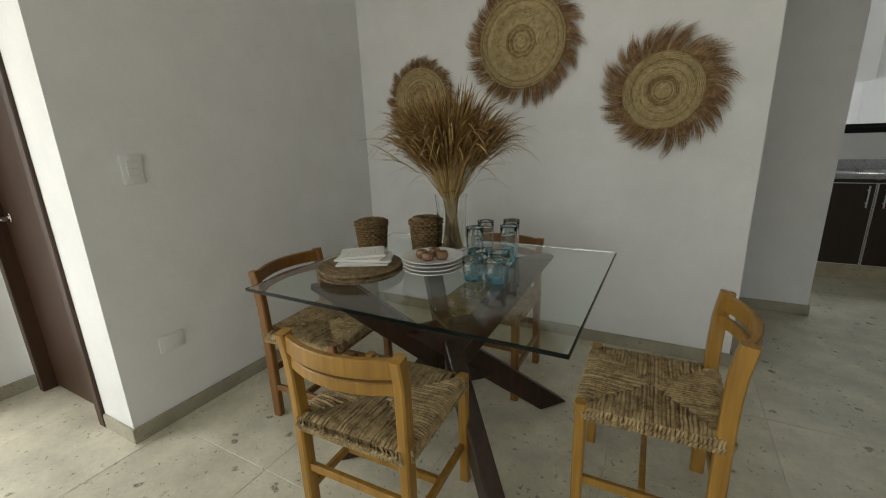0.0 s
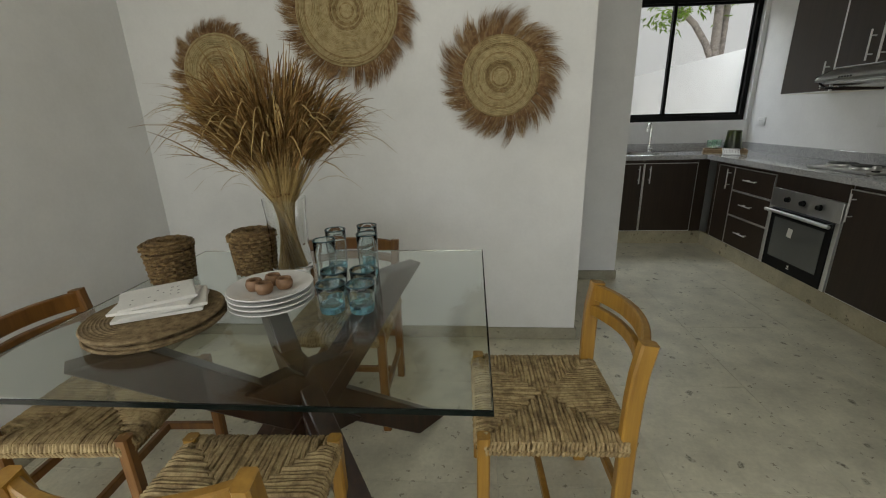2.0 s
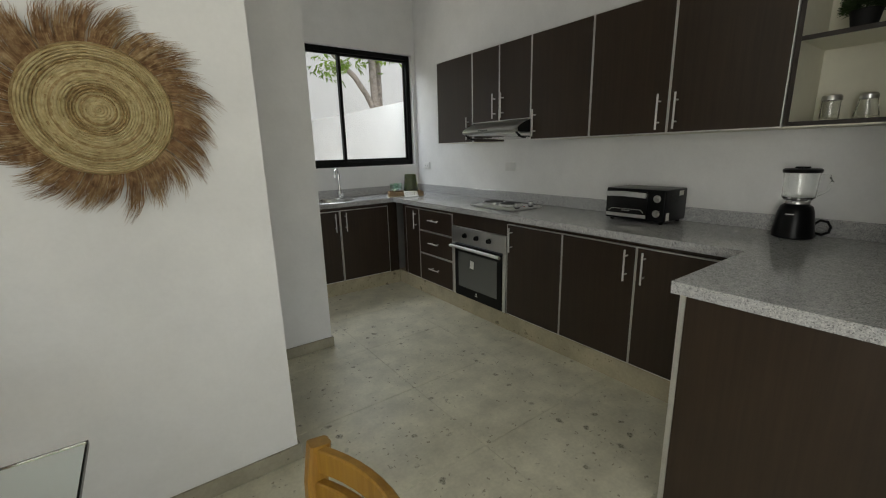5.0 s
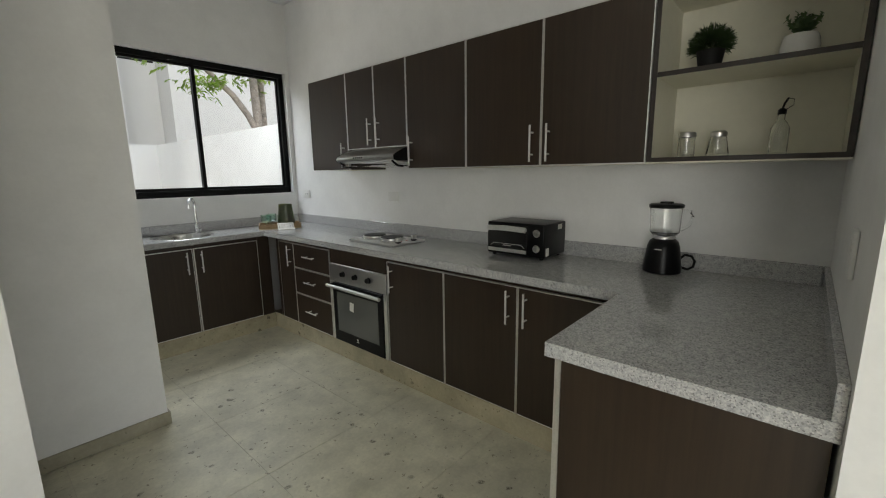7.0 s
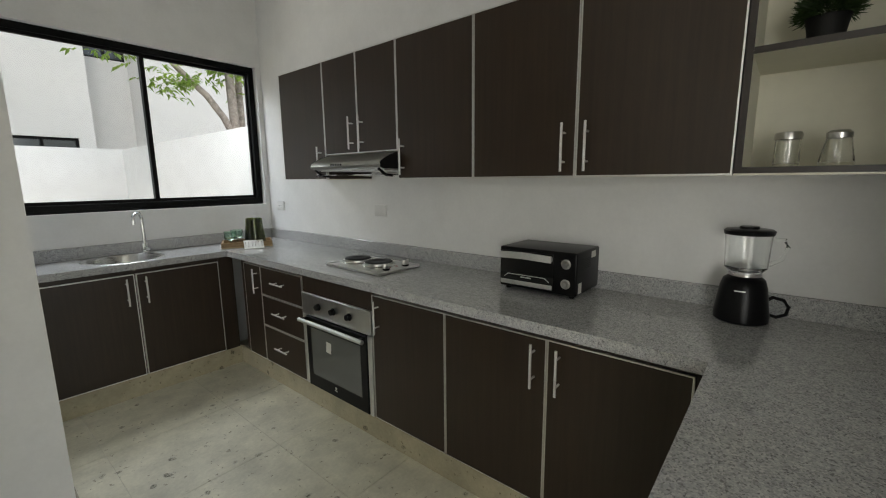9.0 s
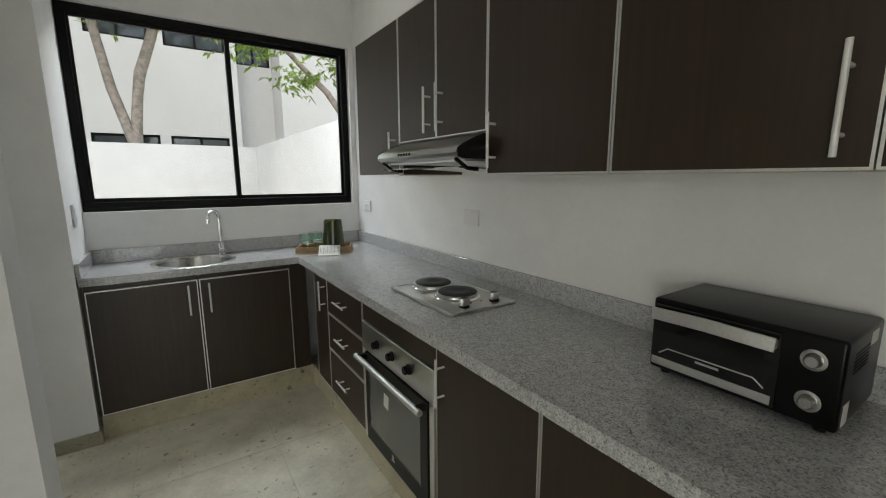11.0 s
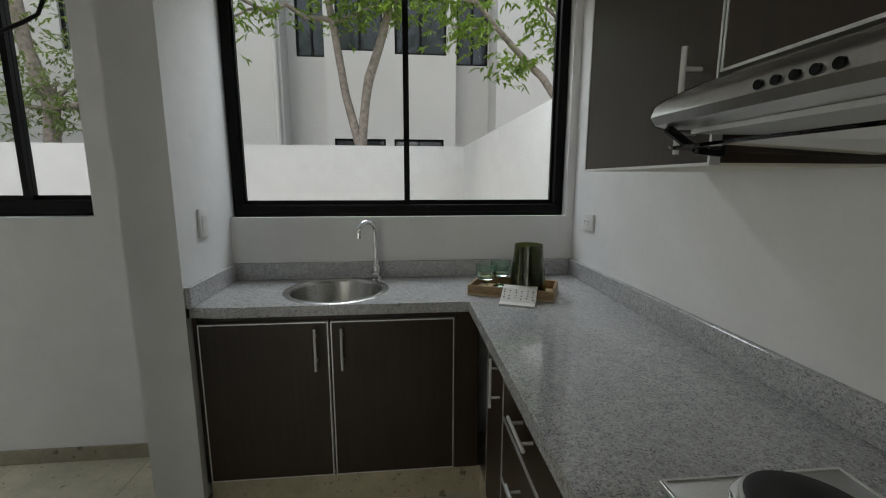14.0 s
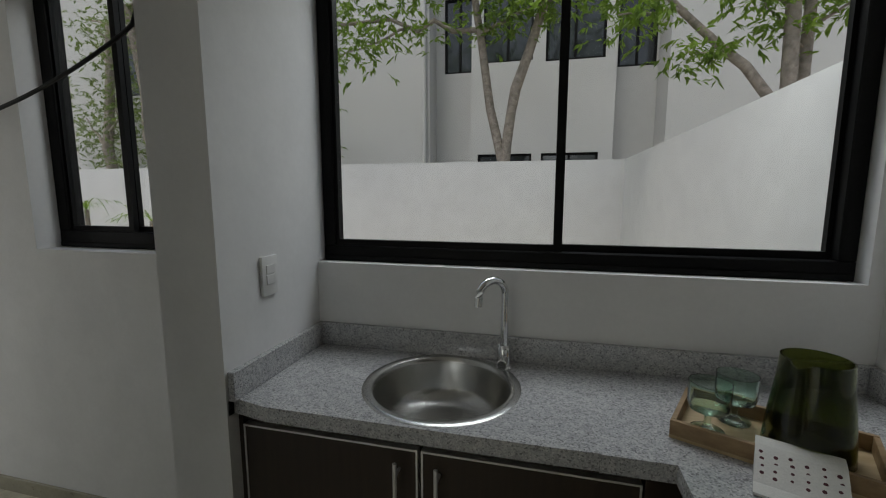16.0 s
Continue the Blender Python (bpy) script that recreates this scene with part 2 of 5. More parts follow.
FRINGE_TAN = fibre("pale_palm_fringe", [(0.28, (0.17, 0.10, 0.048)), (0.48, (0.32, 0.21, 0.10)), (0.70, (0.50, 0.37, 0.21))], (55, 20, 55))
STRAW = fibre("dry_straw", [(0.3, (0.22, 0.135, 0.045)), (0.5, (0.40, 0.28, 0.11)), (0.72, (0.58, 0.45, 0.22))], (25, 25, 8))
STRAW_HEAD = fibre("dry_plume", [(0.30, (0.085, 0.040, 0.012)), (0.5, (0.22, 0.120, 0.038)), (0.72, (0.41, 0.27, 0.10))], (25, 25, 12))
WICKER = fibre("dark_wicker", [(0.3, (0.050, 0.030, 0.014)), (0.52, (0.17, 0.108, 0.046)), (0.75, (0.32, 0.225, 0.105))], (60, 60, 60))
MAT_FIBRE = fibre("dark_woven_mat", [(0.3, (0.075, 0.048, 0.024)), (0.53, (0.19, 0.135, 0.070)), (0.75, (0.31, 0.235, 0.13))], (50, 50, 50))
CLAY = speckled("turned_wood_ring", (0.22, 0.12, 0.06), 0.55, 60, 0.8, 1.2, 0.1)
LINEN = speckled("white_linen", (0.72, 0.71, 0.67), 0.9, 220, 0.93, 1.03, 0.4)
BARK = speckled("tree_bark", (0.25, 0.215, 0.18), 0.9, 14, 0.6, 1.45, 0.8)


def leaf_material(name, a, b):
    m, n, l, p = material(name, a, 0.5, 0, 0.4)
    col = ramp(n, l, noise_tex(n, l, world_coords(n, l), 3.0, 4), [(0.3, a), (0.7, b)])
    l.new(col, p.inputs["Base Color"])
    p.inputs["Subsurface Weight"].default_value = 0.0
    t = n.new("ShaderNodeBsdfTranslucent")
    l.new(mix(n, l, 1.0, col, (1.6, 1.9, 0.7), "MULTIPLY"), t.inputs["Color"])
    x = n.new("ShaderNodeMixShader")
    x.inputs[0].default_value = 0.42
    l.new(p.outputs[0], x.inputs[1])
    l.new(t.outputs[0], x.inputs[2])
    l.new(x.outputs[0], n["Material Output"].inputs[0])
    return m


LEAF = leaf_material("tree_leaf", (0.085, 0.135, 0.028), (0.19, 0.26, 0.06))
FAR_LEAF = leaf_material("far_leaf", (0.075, 0.105, 0.04), (0.15, 0.18, 0.08))
POT_LEAF = leaf_material("pot_leaf", (0.018, 0.035, 0.012), (0.035, 0.06, 0.02))
SAGE_LEAF = leaf_material("sage_leaf", (0.05, 0.09, 0.05), (0.12, 0.17, 0.10))
BOUNCE_GROUND = speckled("pale_bounce_ground", (0.34, 0.31, 0.25), 0.95, 12, 0.6, 1.3, 0.6)
# opaque dark tone: the shade of unlit rooms is put into the colour
UNLIT_ROOM = material("unlit_room_tone", (0.03, 0.035, 0.038), 0.08, 0.0, 0.6)[0]


# ---- building tools ----
class Shape:
    """Collects solids into one mesh; m is the transform for what is added next."""

    def __init__(self, m=None):
        self.bm = bmesh.new()
        self.m = m or Matrix.Identity(4)

    def box(self, x0, x1, y0, y1, z0, z1, bevel=0.0, seg=1, turn=None):
        c = Matrix.Translation(((x0 + x1) / 2, (y0 + y1) / 2, (z0 + z1) / 2))
        s = Matrix.Diagonal((abs(x1 - x0), abs(y1 - y0), abs(z1 - z0), 1))
        r = bmesh.ops.create_cube(self.bm, size=1, matrix=self.m @ c @ (turn or Matrix.Identity(4)) @ s)
        if bevel:
            edges = list({e for v in r["verts"] for e in v.link_edges})
            bmesh.ops.bevel(self.bm, geom=edges, offset=bevel, segments=seg, profile=0.5, affect="EDGES")
        return self

    def lathe(self, profile, at=(0, 0, 0), seg=32, turn=None):
        base = self.m @ Matrix.Translation(at) @ (turn or Matrix.Identity(4))
        rings = []
        for r, z in profile:
            if r < 1e-6:
                rings.append([self.bm.verts.new(base @ Vector((0, 0, z)))])
            else:
                rings.append([self.bm.verts.new(base @ Vector((r * math.cos(a), r * math.sin(a), z))) for a in (2 * math.pi * k / seg for k in range(seg))])
        for a, b in zip(rings, rings[1:]):
            for k in range(seg):
                q = [a[k % len(a)], a[(k + 1) % len(a)], b[(k + 1) % len(b)], b[k % len(b)]]
                q = list(dict.fromkeys(q))
                if len(q) > 2:
                    self.bm.faces.new(q)
        return self

    def cyl(self, at, r, h, seg=24, turn=None, bevel=0.0):
        b = bevel
        p = [(0, 0), (r - b, 0), (r, b), (r, h - b), (r - b, h), (0, h)] if b else [(0, 0), (r, 0), (r, h), (0, h)]
        return self.lathe(p, at, seg, turn)

    def tube(self, pts, r, seg=8, caps=True):
        pts = [Vector(p) for p in pts]
        rs = r if isinstance(r, (list, tuple)) else [r] * len(pts)
        rings, up = [], Vector((0.123, 0.31, 0.94))
        for i, p in enumerate(pts):
            d = (pts[min(i + 1, len(pts) - 1)] - pts[max(i - 1, 0)]).normalized()
            a = d.cross(up)
            a = (a if a.length > 1e-4 else d.cross(Vector((1, 0, 0)))).normalized()
            b = d.cross(a)
            rings.append([self.bm.verts.new(self.m @ (p + rs[i] * (math.cos(t) * a + math.sin(t) * b))) for t in (2 * math.pi * k / seg for k in range(seg))])
        for a, b in zip(rings, rings[1:]):
            for k in range(seg):
                self.bm.faces.new((a[k], a[(k + 1) % seg], b[(k + 1) % seg], b[k]))
        if caps:
            self.bm.faces.new(rings[0][::-1])
            self.bm.faces.new(rings[-1])
        return self

    def prism(self, outline, depth, turn=None):
        """An outline in x and z, drawn out along y by depth."""
        base = self.m @ (turn or Matrix.Identity(4))
        a = [self.bm.verts.new(base @ Vector((x, 0, z))) for x, z in outline]
        b = [self.bm.verts.new(base @ Vector((x, depth, z))) for x, z in outline]
        self.bm.faces.new(a)
        self.bm.faces.new(b[::-1])
        for k in range(len(a)):
            self.bm.faces.new((a[k], b[k], b[(k + 1) % len(a)], a[(k + 1) % len(a)]))
        return self

    def beam(self, p, q, w, h, bevel=0.003, up=(0, 0, 1)):
        """A straight timber from p to q."""
        p, q = Vector(p), Vector(q)
        d = (q - p).normalized()
        a = d.cross(Vector(up)).normalized()
        b = a.cross(d)
        keep, rot = self.m, Matrix((a, b, d)).transposed().to_4x4()
        self.m = self.m @ Matrix.Translation((p + q) / 2) @ rot
        n = (q - p).length / 2
        self.box(-w / 2, w / 2, -h / 2, h / 2, -n, n, bevel)
        self.m = keep
        return self

    def sweep(self, pts, w, h, bevel=True, ups=None):
        """A rectangular bar along a bent line; w across, h along up."""
        pts = [Vector(p) for p in pts]
        rings = []
        for i, p in enumerate(pts):
            d = (pts[min(i + 1, len(pts) - 1)] - pts[max(i - 1, 0)]).normalized()
            up = Vector(ups or (0, 0, 1))
            a = d.cross(up).normalized()
            b = a.cross(d)
            c = min(w, h) * 0.16
            o = [(-w / 2 + c, -h / 2), (w / 2 - c, -h / 2), (w / 2, -h / 2 + c), (w / 2, h / 2 - c), (w / 2 - c, h / 2), (-w / 2 + c, h / 2), (-w / 2, h / 2 - c), (-w / 2, -h / 2 + c)]
            rings.append([self.bm.verts.new(self.m @ (p + a * x + b * z)) for x, z in o])
        for a, b in zip(rings, rings[1:]):
            for k in range(8):
                self.bm.faces.new((a[k], a[(k + 1) % 8], b[(k + 1) % 8], b[k]))
        self.bm.faces.new(rings[0][::-1])
        self.bm.faces.new(rings[-1])
        return self

    def pieces(self, name, mat, parent, smooth=False, label=""):
        """Like done(), but every separate solid becomes a part of its own."""
        left, made = set(self.bm.verts), []
        while left:
            todo, island = [left.pop()], set()
            while todo:
                v = todo.pop()
                if v in island:
                    continue
                island.add(v)
                todo += [e.other_vert(v) for e in v.link_edges]
            left -= island
            part = Shape()
            table = {v: part.bm.verts.new(v.co) for v in island}
            for f in {f for v in island for f in v.link_faces}:
                part.bm.faces.new([table[v] for v in f.verts])
            made.append(part.done(name, mat, parent, smooth, label))
        self.bm.free()
        return made

    def done(self, name, mat, parent=None, smooth=False, label=""):
        bmesh.ops.recalc_face_normals(self.bm, faces=self.bm.faces)
        me = bpy.data.meshes.new(name)
        self.bm.to_mesh(me)
        self.bm.free()
        me.materials.append(mat)
        if smooth:
            me.shade_smooth()
            me.set_sharp_from_angle(angle=radians(40))
        ob = new(name, me)
        if parent:
            attach(ob, parent)
        return tagged(ob, label)


def attach(ob, parent):
    """Makes ob a part of parent; its mesh stays where it was built."""
    ob.parent = parent
    m = parent.matrix_basis.copy()
    up = parent.parent
    while up:
        m = up.matrix_basis @ parent.matrix_parent_inverse @ m
        up = up.parent
    ob.matrix_parent_inverse = m.inverted()
    return ob


def thing(name, label, category, base, group="", rz=0.0):
    ob = new(name)
    ob.empty_display_size = 0.1
    ob.matrix_basis = pose(*base, 0, 0, rz)
    return tagged(ob, label, category, group)


def structure(ob, label, category=""):
    return tagged(ob, label, category, "", "structure")


def blades(name, rows, mat, parent=None):
    """Thin tapered blades: each row is a list of points, a width and a side direction."""
    verts, faces = [], []
    for pts, width, side in rows:
        k0, n = len(verts), len(pts)
        for i, p in enumerate(pts):
            w = width * (1 - 0.85 * (i / (n - 1)) ** 2)
            verts += [tuple(p - side * w / 2), tuple(p + side * w / 2)]
        faces += [(k0 + 2 * i, k0 + 2 * i + 1, k0 + 2 * i + 3, k0 + 2 * i + 2) for i in range(n - 1)]
    me = bpy.data.meshes.new(name)
    me.from_pydata(verts, [], faces)
    me.materials.append(mat)
    ob = new(name, me)
    if parent:
        attach(ob, parent)
    return ob


# ---- structure ----
H = 3.0            # ceiling
EAST, NORTH, SOUTH = 2.77, 5.03, 0.89   # kitchen faces
WIN_Z0, WIN_Z1 = 1.205, 2.37

s = Shape()
s.box(1.06, 2.97, NORTH, NORTH + 0.16, 0, WIN_Z0)
s.box(1.06, 2.97, NORTH, NORTH + 0.16, WIN_Z1, H)
s.box(2.73, 2.97, NORTH, NORTH + 0.16, WIN_Z0, WIN_Z1)
structure(s.done("wall_kitchen_north", PAINT), "white painted wall with the wide kitchen window", "wall")
structure(Shape().box(EAST, 2.97, 0.74, NORTH, 0, H).done("wall_kitchen_east", PAINT), "white painted wall behind the long counter", "wall")
structure(Shape().box(1.475, EAST, 0.74, SOUTH, 0, H).done("wall_kitchen_south", PAINT), "white painted wall end beside the counter", "wall")
structure(Shape().box(0.87, 1.06, 4.55, NORTH + 0.16, 0, H).done("wall_stub", PAINT), "white painted short wall beside the sink", "wall")
structure(Shape().box(-1.93, 1.05, 3.59, 3.77, 0, H).done("wall_pillar", PAINT), "white painted wall end between passage and kitchen", "wall")
structure(Shape().box(-2.13, 0.50, 2.60, 2.76, 0, H).done("wall_dining_north", PAINT), "white painted dining wall with woven wall discs", "wall")
s = Shape()
s.box(-2.13, -1.93, 0.95, 2.60, 0, H)
s.box(-2.19, -1.93, 0.75, 0.95, 0, H)
s.box(-3.0, -2.93, 0.75, 0.95, 0, H)
s.box(-2.93, -2.19, 0.75, 0.95, 2.10, H)
structure(s.done("wall_dining_west", PAINT), "white painted wall with a doorway beside the dining corner", "wall")
# unseen gap added in the hall wall to let the west lamp in
s = Shape()
s.box(-3.16, -3.0, -3.6, -1.4, 0, H).box(-3.16, -3.0, 0.2, 0.95, 0, H).box(-3.16, -3.0, -1.4, 0.2, 2.35, H)
structure(s.done("wall_hall_west", PAINT), "white painted hall wall", "wall")
s = Shape()
s.box(-3.16, -2.5, -3.76, -3.6, 0, H)
s.box(2.1, 2.97, -3.76, -3.6, 0, H)
s.box(-2.5, 2.1, -3.76, -3.6, 2.4, H)
structure(s.done("wall_south", PAINT), "white painted wall with an assumed wide glazed opening", "wall")
structure(Shape().box(EAST, 2.97, -3.6, 0.74, 0, H).done("wall_living_east", PAINT), "white painted living room wall", "wall")
s = Shape()
s.box(-2.13, -1.93, 2.76, 3.88, 0, H).box(-2.13, -1.93, 4.92, 5.19, 0, H).box(-2.13, -1.93, 3.88, 4.92, 2.2, H)
structure(s.done("wall_passage_west", PAINT), "white painted wall closing the passage", "wall")
LX0, LX1 = -0.28, 0.482
s = Shape()
s.box(-1.93, 0.87, 4.99, 5.19, 0, WIN_Z0 + 0.01)
s.box(-1.93, 0.87, 4.99, 5.19, WIN_Z1, H)
s.box(-1.93, LX0, 4.99, 5.19, WIN_Z0 + 0.01, WIN_Z1)
s.box(LX1, 0.87, 4.99, 5.19, WIN_Z0 + 0.01, WIN_Z1)
structure(s.done("wall_utility_north", PAINT), "white painted utility wall with a narrow window", "wall")
structure(Shape().box(-3.16, 2.97, -3.76, 5.19, H, H + 0.2).done("ceiling", CEILING), "plain white painted ceiling", "ceiling")


def window(name, x0, x1, z0, z1, y, mullion, label, wide=0.045):
    """A black aluminium sliding window: outer frame, two sashes, two panes."""
    t = structure(thing(name, label, "window", ((x0 + x1) / 2, y, z0)), label)
    f = Shape()
    d = 0.07
    f.box(x0, x1, y, y + d, z0, z0 + wide + 0.012, 0.003)
    f.box(x0, x1, y, y + d, z1 - wide, z1, 0.003)
    f.box(x0, x0 + wide, y, y + d, z0 + wide + 0.012, z1 - wide, 0.003)
    f.box(x1 - wide, x1, y, y + d, z0 + wide + 0.012, z1 - wide, 0.003)
    f.box(x0 + 0.006, x1 - 0.006, y - 0.006, y, z0 + 0.002, z0 + 0.022, 0.002)
    f.done("frame", BLACK_FRAME, t)
    for a, b, dy in ((x0 + wide, mullion + 0.014, 0.012), (mullion - 0.014, x1 - wide, 0.038)):
        g = Shape()
        g.box(a, b, y + dy, y + dy + 0.022, z0 + wide + 0.012, z0 + wide + 0.034)
        g.box(a, b, y + dy, y + dy + 0.022, z1 - wide - 0.022, z1 - wide)
        w = 0.028
        g.box(a, a + (w if a > x0 + 0.1 else 0.012), y + dy, y + dy + 0.022, z0 + wide + 0.034, z1 - wide - 0.022)
        g.box(b - (w if b < x1 - 0.1 else 0.012), b, y + dy, y + dy + 0.022, z0 + wide + 0.034, z1 - wide - 0.022)
        g.done("sash", BLACK_FRAME, t)
        p = Shape().box(a + 0.01, b - 0.01, y + dy + 0.008, y + dy + 0.013, z0 + wide + 0.03, z1 - wide - 0.02).done("pane", PANE, t)
        p.visible_shadow = False
    return t


window("window_1", 1.063, 2.727, WIN_Z0, WIN_Z1, 5.078, 1.912, "black aluminium sliding window over the kitchen sink")
window("window_2", LX0 + 0.002, LX1 - 0.002, WIN_Z0 + 0.012, WIN_Z1, 5.085, 0.125, "narrow black aluminium sliding window in the utility space", 0.06)
# unseen opening, assumed from the light on the dining walls
t = structure(thing("window_3", "assumed wide glazed opening of the living room", "window", (-0.2, -3.65, 0)), "assumed wide glazed opening of the living room")
f = Shape()
for x in (-2.5, -0.98, 0.53, 2.05):
    f.box(x, x + 0.05, -3.71, -3.65, 0.05, 2.35)
f.box(-2.5, 2.1, -3.71, -3.65, 0, 0.05).box(-2.5, 2.1, -3.71, -3.65, 2.35, 2.4)
f.done("frame", BLACK_FRAME, t)
for x in (-2.45, -0.93, 0.58):
    Shape().box(x, x + 1.47, -3.685, -3.68, 0.05, 2.35).done("pane", PANE, t).visible_shadow = False

# stone skirting along the walls
s = Shape()
K = 0.075
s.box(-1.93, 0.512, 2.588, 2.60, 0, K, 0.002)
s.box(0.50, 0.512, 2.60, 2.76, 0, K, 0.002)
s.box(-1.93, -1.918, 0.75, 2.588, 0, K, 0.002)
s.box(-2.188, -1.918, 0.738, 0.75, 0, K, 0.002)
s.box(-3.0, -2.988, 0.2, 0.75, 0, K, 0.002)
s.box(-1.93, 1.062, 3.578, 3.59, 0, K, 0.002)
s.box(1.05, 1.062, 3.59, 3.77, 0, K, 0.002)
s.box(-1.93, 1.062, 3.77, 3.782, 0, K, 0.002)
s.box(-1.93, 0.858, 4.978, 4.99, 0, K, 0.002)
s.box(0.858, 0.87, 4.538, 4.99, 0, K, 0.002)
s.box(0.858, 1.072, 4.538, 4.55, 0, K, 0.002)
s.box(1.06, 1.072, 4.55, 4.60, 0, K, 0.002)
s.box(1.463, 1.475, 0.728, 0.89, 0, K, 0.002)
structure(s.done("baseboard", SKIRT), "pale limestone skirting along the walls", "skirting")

# the dark door in the hall
t = structure(thing("door_1", "closed dark cedar door in a dark frame", "door", (-2.59, 0.85, 0)), "closed dark cedar door in a dark frame")
s = Shape()
s.box(-2.925, -2.875, 0.735, 0.90, 0, 2.10, 0.003).box(-2.245, -2.192, 0.735, 0.90, 0, 2.10, 0.003).box(-2.875, -2.245, 0.735, 0.90, 2.05, 2.10, 0.003)
s.done("frame", DOOR_WOOD, t)
Shape().box(-2.873, -2.247, 0.80, 0.84, 0.008, 2.048, 0.002).done("leaf", DOOR_WOOD, t)
s = Shape()
s.cyl((-2.80, 0.80, 0.99), 0.026, 0.008, 24, pose(0, 0, 0, 90), 0.002)
s.tube([(-2.80, 0.795, 0.99), (-2.80, 0.755, 0.99), (-2.775, 0.748, 0.99), (-2.70, 0.748, 0.992)], [0.009, 0.009, 0.009, 0.008], 10)
s.done("handle", CHROME, t, True, "chrome lever handle")

# ---- kitchen cabinets ----
# (width along the local x, out of the face along the local -y, up along z)
FACE_E = Matrix.Translation((2.205, 0, 0)) @ pose(0, 0, 0, 0, 0, -90)      # local x = -world y
FACE_N = Matrix.Translation((0, 4.585, 0))
FACE_U = Matrix.Translation((2.407, 0, 0)) @ pose(0, 0, 0, 0, 0, -90)


def door_panel(parent, m, x0, x1, z0, z1, handle=None, edge=0.0065, name="door"):
    """A wenge panel edged in aluminium, with a bar handle on two posts. handle: (x, z, length, vertical)."""
    g = 0.0015
    d = Shape(m).box(x0 + edge, x1 - edge, 0, 0.018, z0 + edge, z1 - edge).done(name, WENGE, parent)
    e = Shape(m)
    e.box(x0 + g, x0 + edge, -0.0015, 0.018, z0 + g, z1 - g).box(x1 - edge, x1 - g, -0.0015, 0.018, z0 + g, z1 - g)
    e.box(x0 + edge, x1 - edge, -0.0015, 0.018, z0 + g, z0 + edge).box(x0 + edge, x1 - edge, -0.0015, 0.018, z1 - edge, z1 - g)
    e.done("edging", ALU, d, False, "brushed aluminium edging")
    if handle:
        hx, hz, n, vertical = handle
        h = Shape(m)
        q = n * 0.30
        if vertical:
            h.tube([(hx, -0.034, hz - n / 2), (hx, -0.034, hz + n / 2)], 0.0052, 12)
            for k in (-q, q):
                h.tube([(hx, 0.001, hz + k), (hx, -0.034, hz + k)], 0.0042, 8)
        else:
            h.tube([(hx - n / 2, -0.034, hz), (hx + n / 2, -0.034, hz)], 0.0052, 12)
            for k in (-q, q):
                h.tube([(hx + k, 0.001, hz), (hx + k, -0.034, hz)], 0.0042, 8)
        h.done("handle", HANDLE, d, True, "brushed steel bar handle")
    return d


TOE, TOP = 0.135, 0.825


def base_body(t, m, x0, x1, depth):
    b = Shape(m)
    b.box(x0 + 0.001, x1 - 0.001, 0.020, depth, TOE, 0.857)
    b.done("body", WENGE, t)


def base_unit(label, y0, y1, doors, group="east base cabinets"):
    """A floor cabinet of the long run between y1 and y0; doors: list of (from, to, handle side)."""
    t = thing("base_cabinet", label, "cabinet", (2.48, (y0 + y1) / 2, 0), group)
    base_body(t, FACE_E, -y1, -y0, 0.555)
    for a, b, side in doors:
        hx = {"n": -b + 0.05, "s": -a - 0.05, None: None}[side]
        door_panel(t, FACE_E, -b, -a, TOE, TOP, None if hx is None else (hx, 0.715, 0.175, True))
    return t


base_unit("dark wenge corner cabinet with one narrow door", 4.173, 4.50, [(4.173, 4.42, "s")])
base_unit("dark wenge floor cabinet with one door", 2.511, 3.000, [(2.511, 3.000, "n")])
base_unit("dark wenge floor cabinet with one door", 2.022, 2.511, [(2.022, 2.511, "s")])
base_unit("dark wenge floor cabinet with one door", 1.53, 2.022, [(1.55, 2.022, "n")])

t = thing("drawer_cabinet", "dark wenge drawer cabinet with three drawers", "cabinet", (2.48, 3.91, 0))
base_body(t, FACE_E, -4.173, -3.65, 0.555)
for z0, z1 in ((0.625, TOP), (0.405, 0.621), (TOE, 0.401)):
    door_panel(t, FACE_E, -4.173, -3.655, z0, z1, (-3.914, (z0 + z1) / 2 + 0.01, 0.15, False), name="drawer")

t = thing("sink_cabinet", "dark wenge sink cabinet with two doors", "cabinet", (1.63, 4.8, 0))
b = Shape(FACE_N)
b.box(1.064, 2.20, 0.020, 0.44, TOE, 0.70)
b.box(1.064, 2.20, 0.020, 0.035, 0.70, 0.857)
b.box(2.10, 2.20, 0.001, 0.020, TOE, 0.857)
b.box(1.064, 1.076, 0.001, 0.020, TOE, 0.857)
b.done("body", WENGE, t)
door_panel(t, FACE_N, 1.078, 1.583, TOE, TOP, (1.533, 0.715, 0.175, True))
door_panel(t, FACE_N, 1.589, 2.096, TOE, TOP, (1.637, 0.715, 0.175, True))

t = thing("peninsula_cabinet", "dark wenge peninsula cabinet with a plain end panel", "cabinet", (1.85, 1.2, 0))
b = Shape()
b.box(1.555, 2.225, 0.90, 1.495, 0.0, 0.857)
b.done("body", WENGE, t)
b = Shape()
b.box(1.540, 1.552, 1.478, 1.497, 0.0, 0.852)
b.done("edging", ALU, t, False, "brushed aluminium corner strip")
Shape().box(1.542, 1.552, 0.90, 1.477, 0.0, 0.855).done("panel", WENGE, t)

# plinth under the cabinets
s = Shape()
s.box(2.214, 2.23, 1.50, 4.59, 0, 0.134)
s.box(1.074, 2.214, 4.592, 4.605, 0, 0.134)
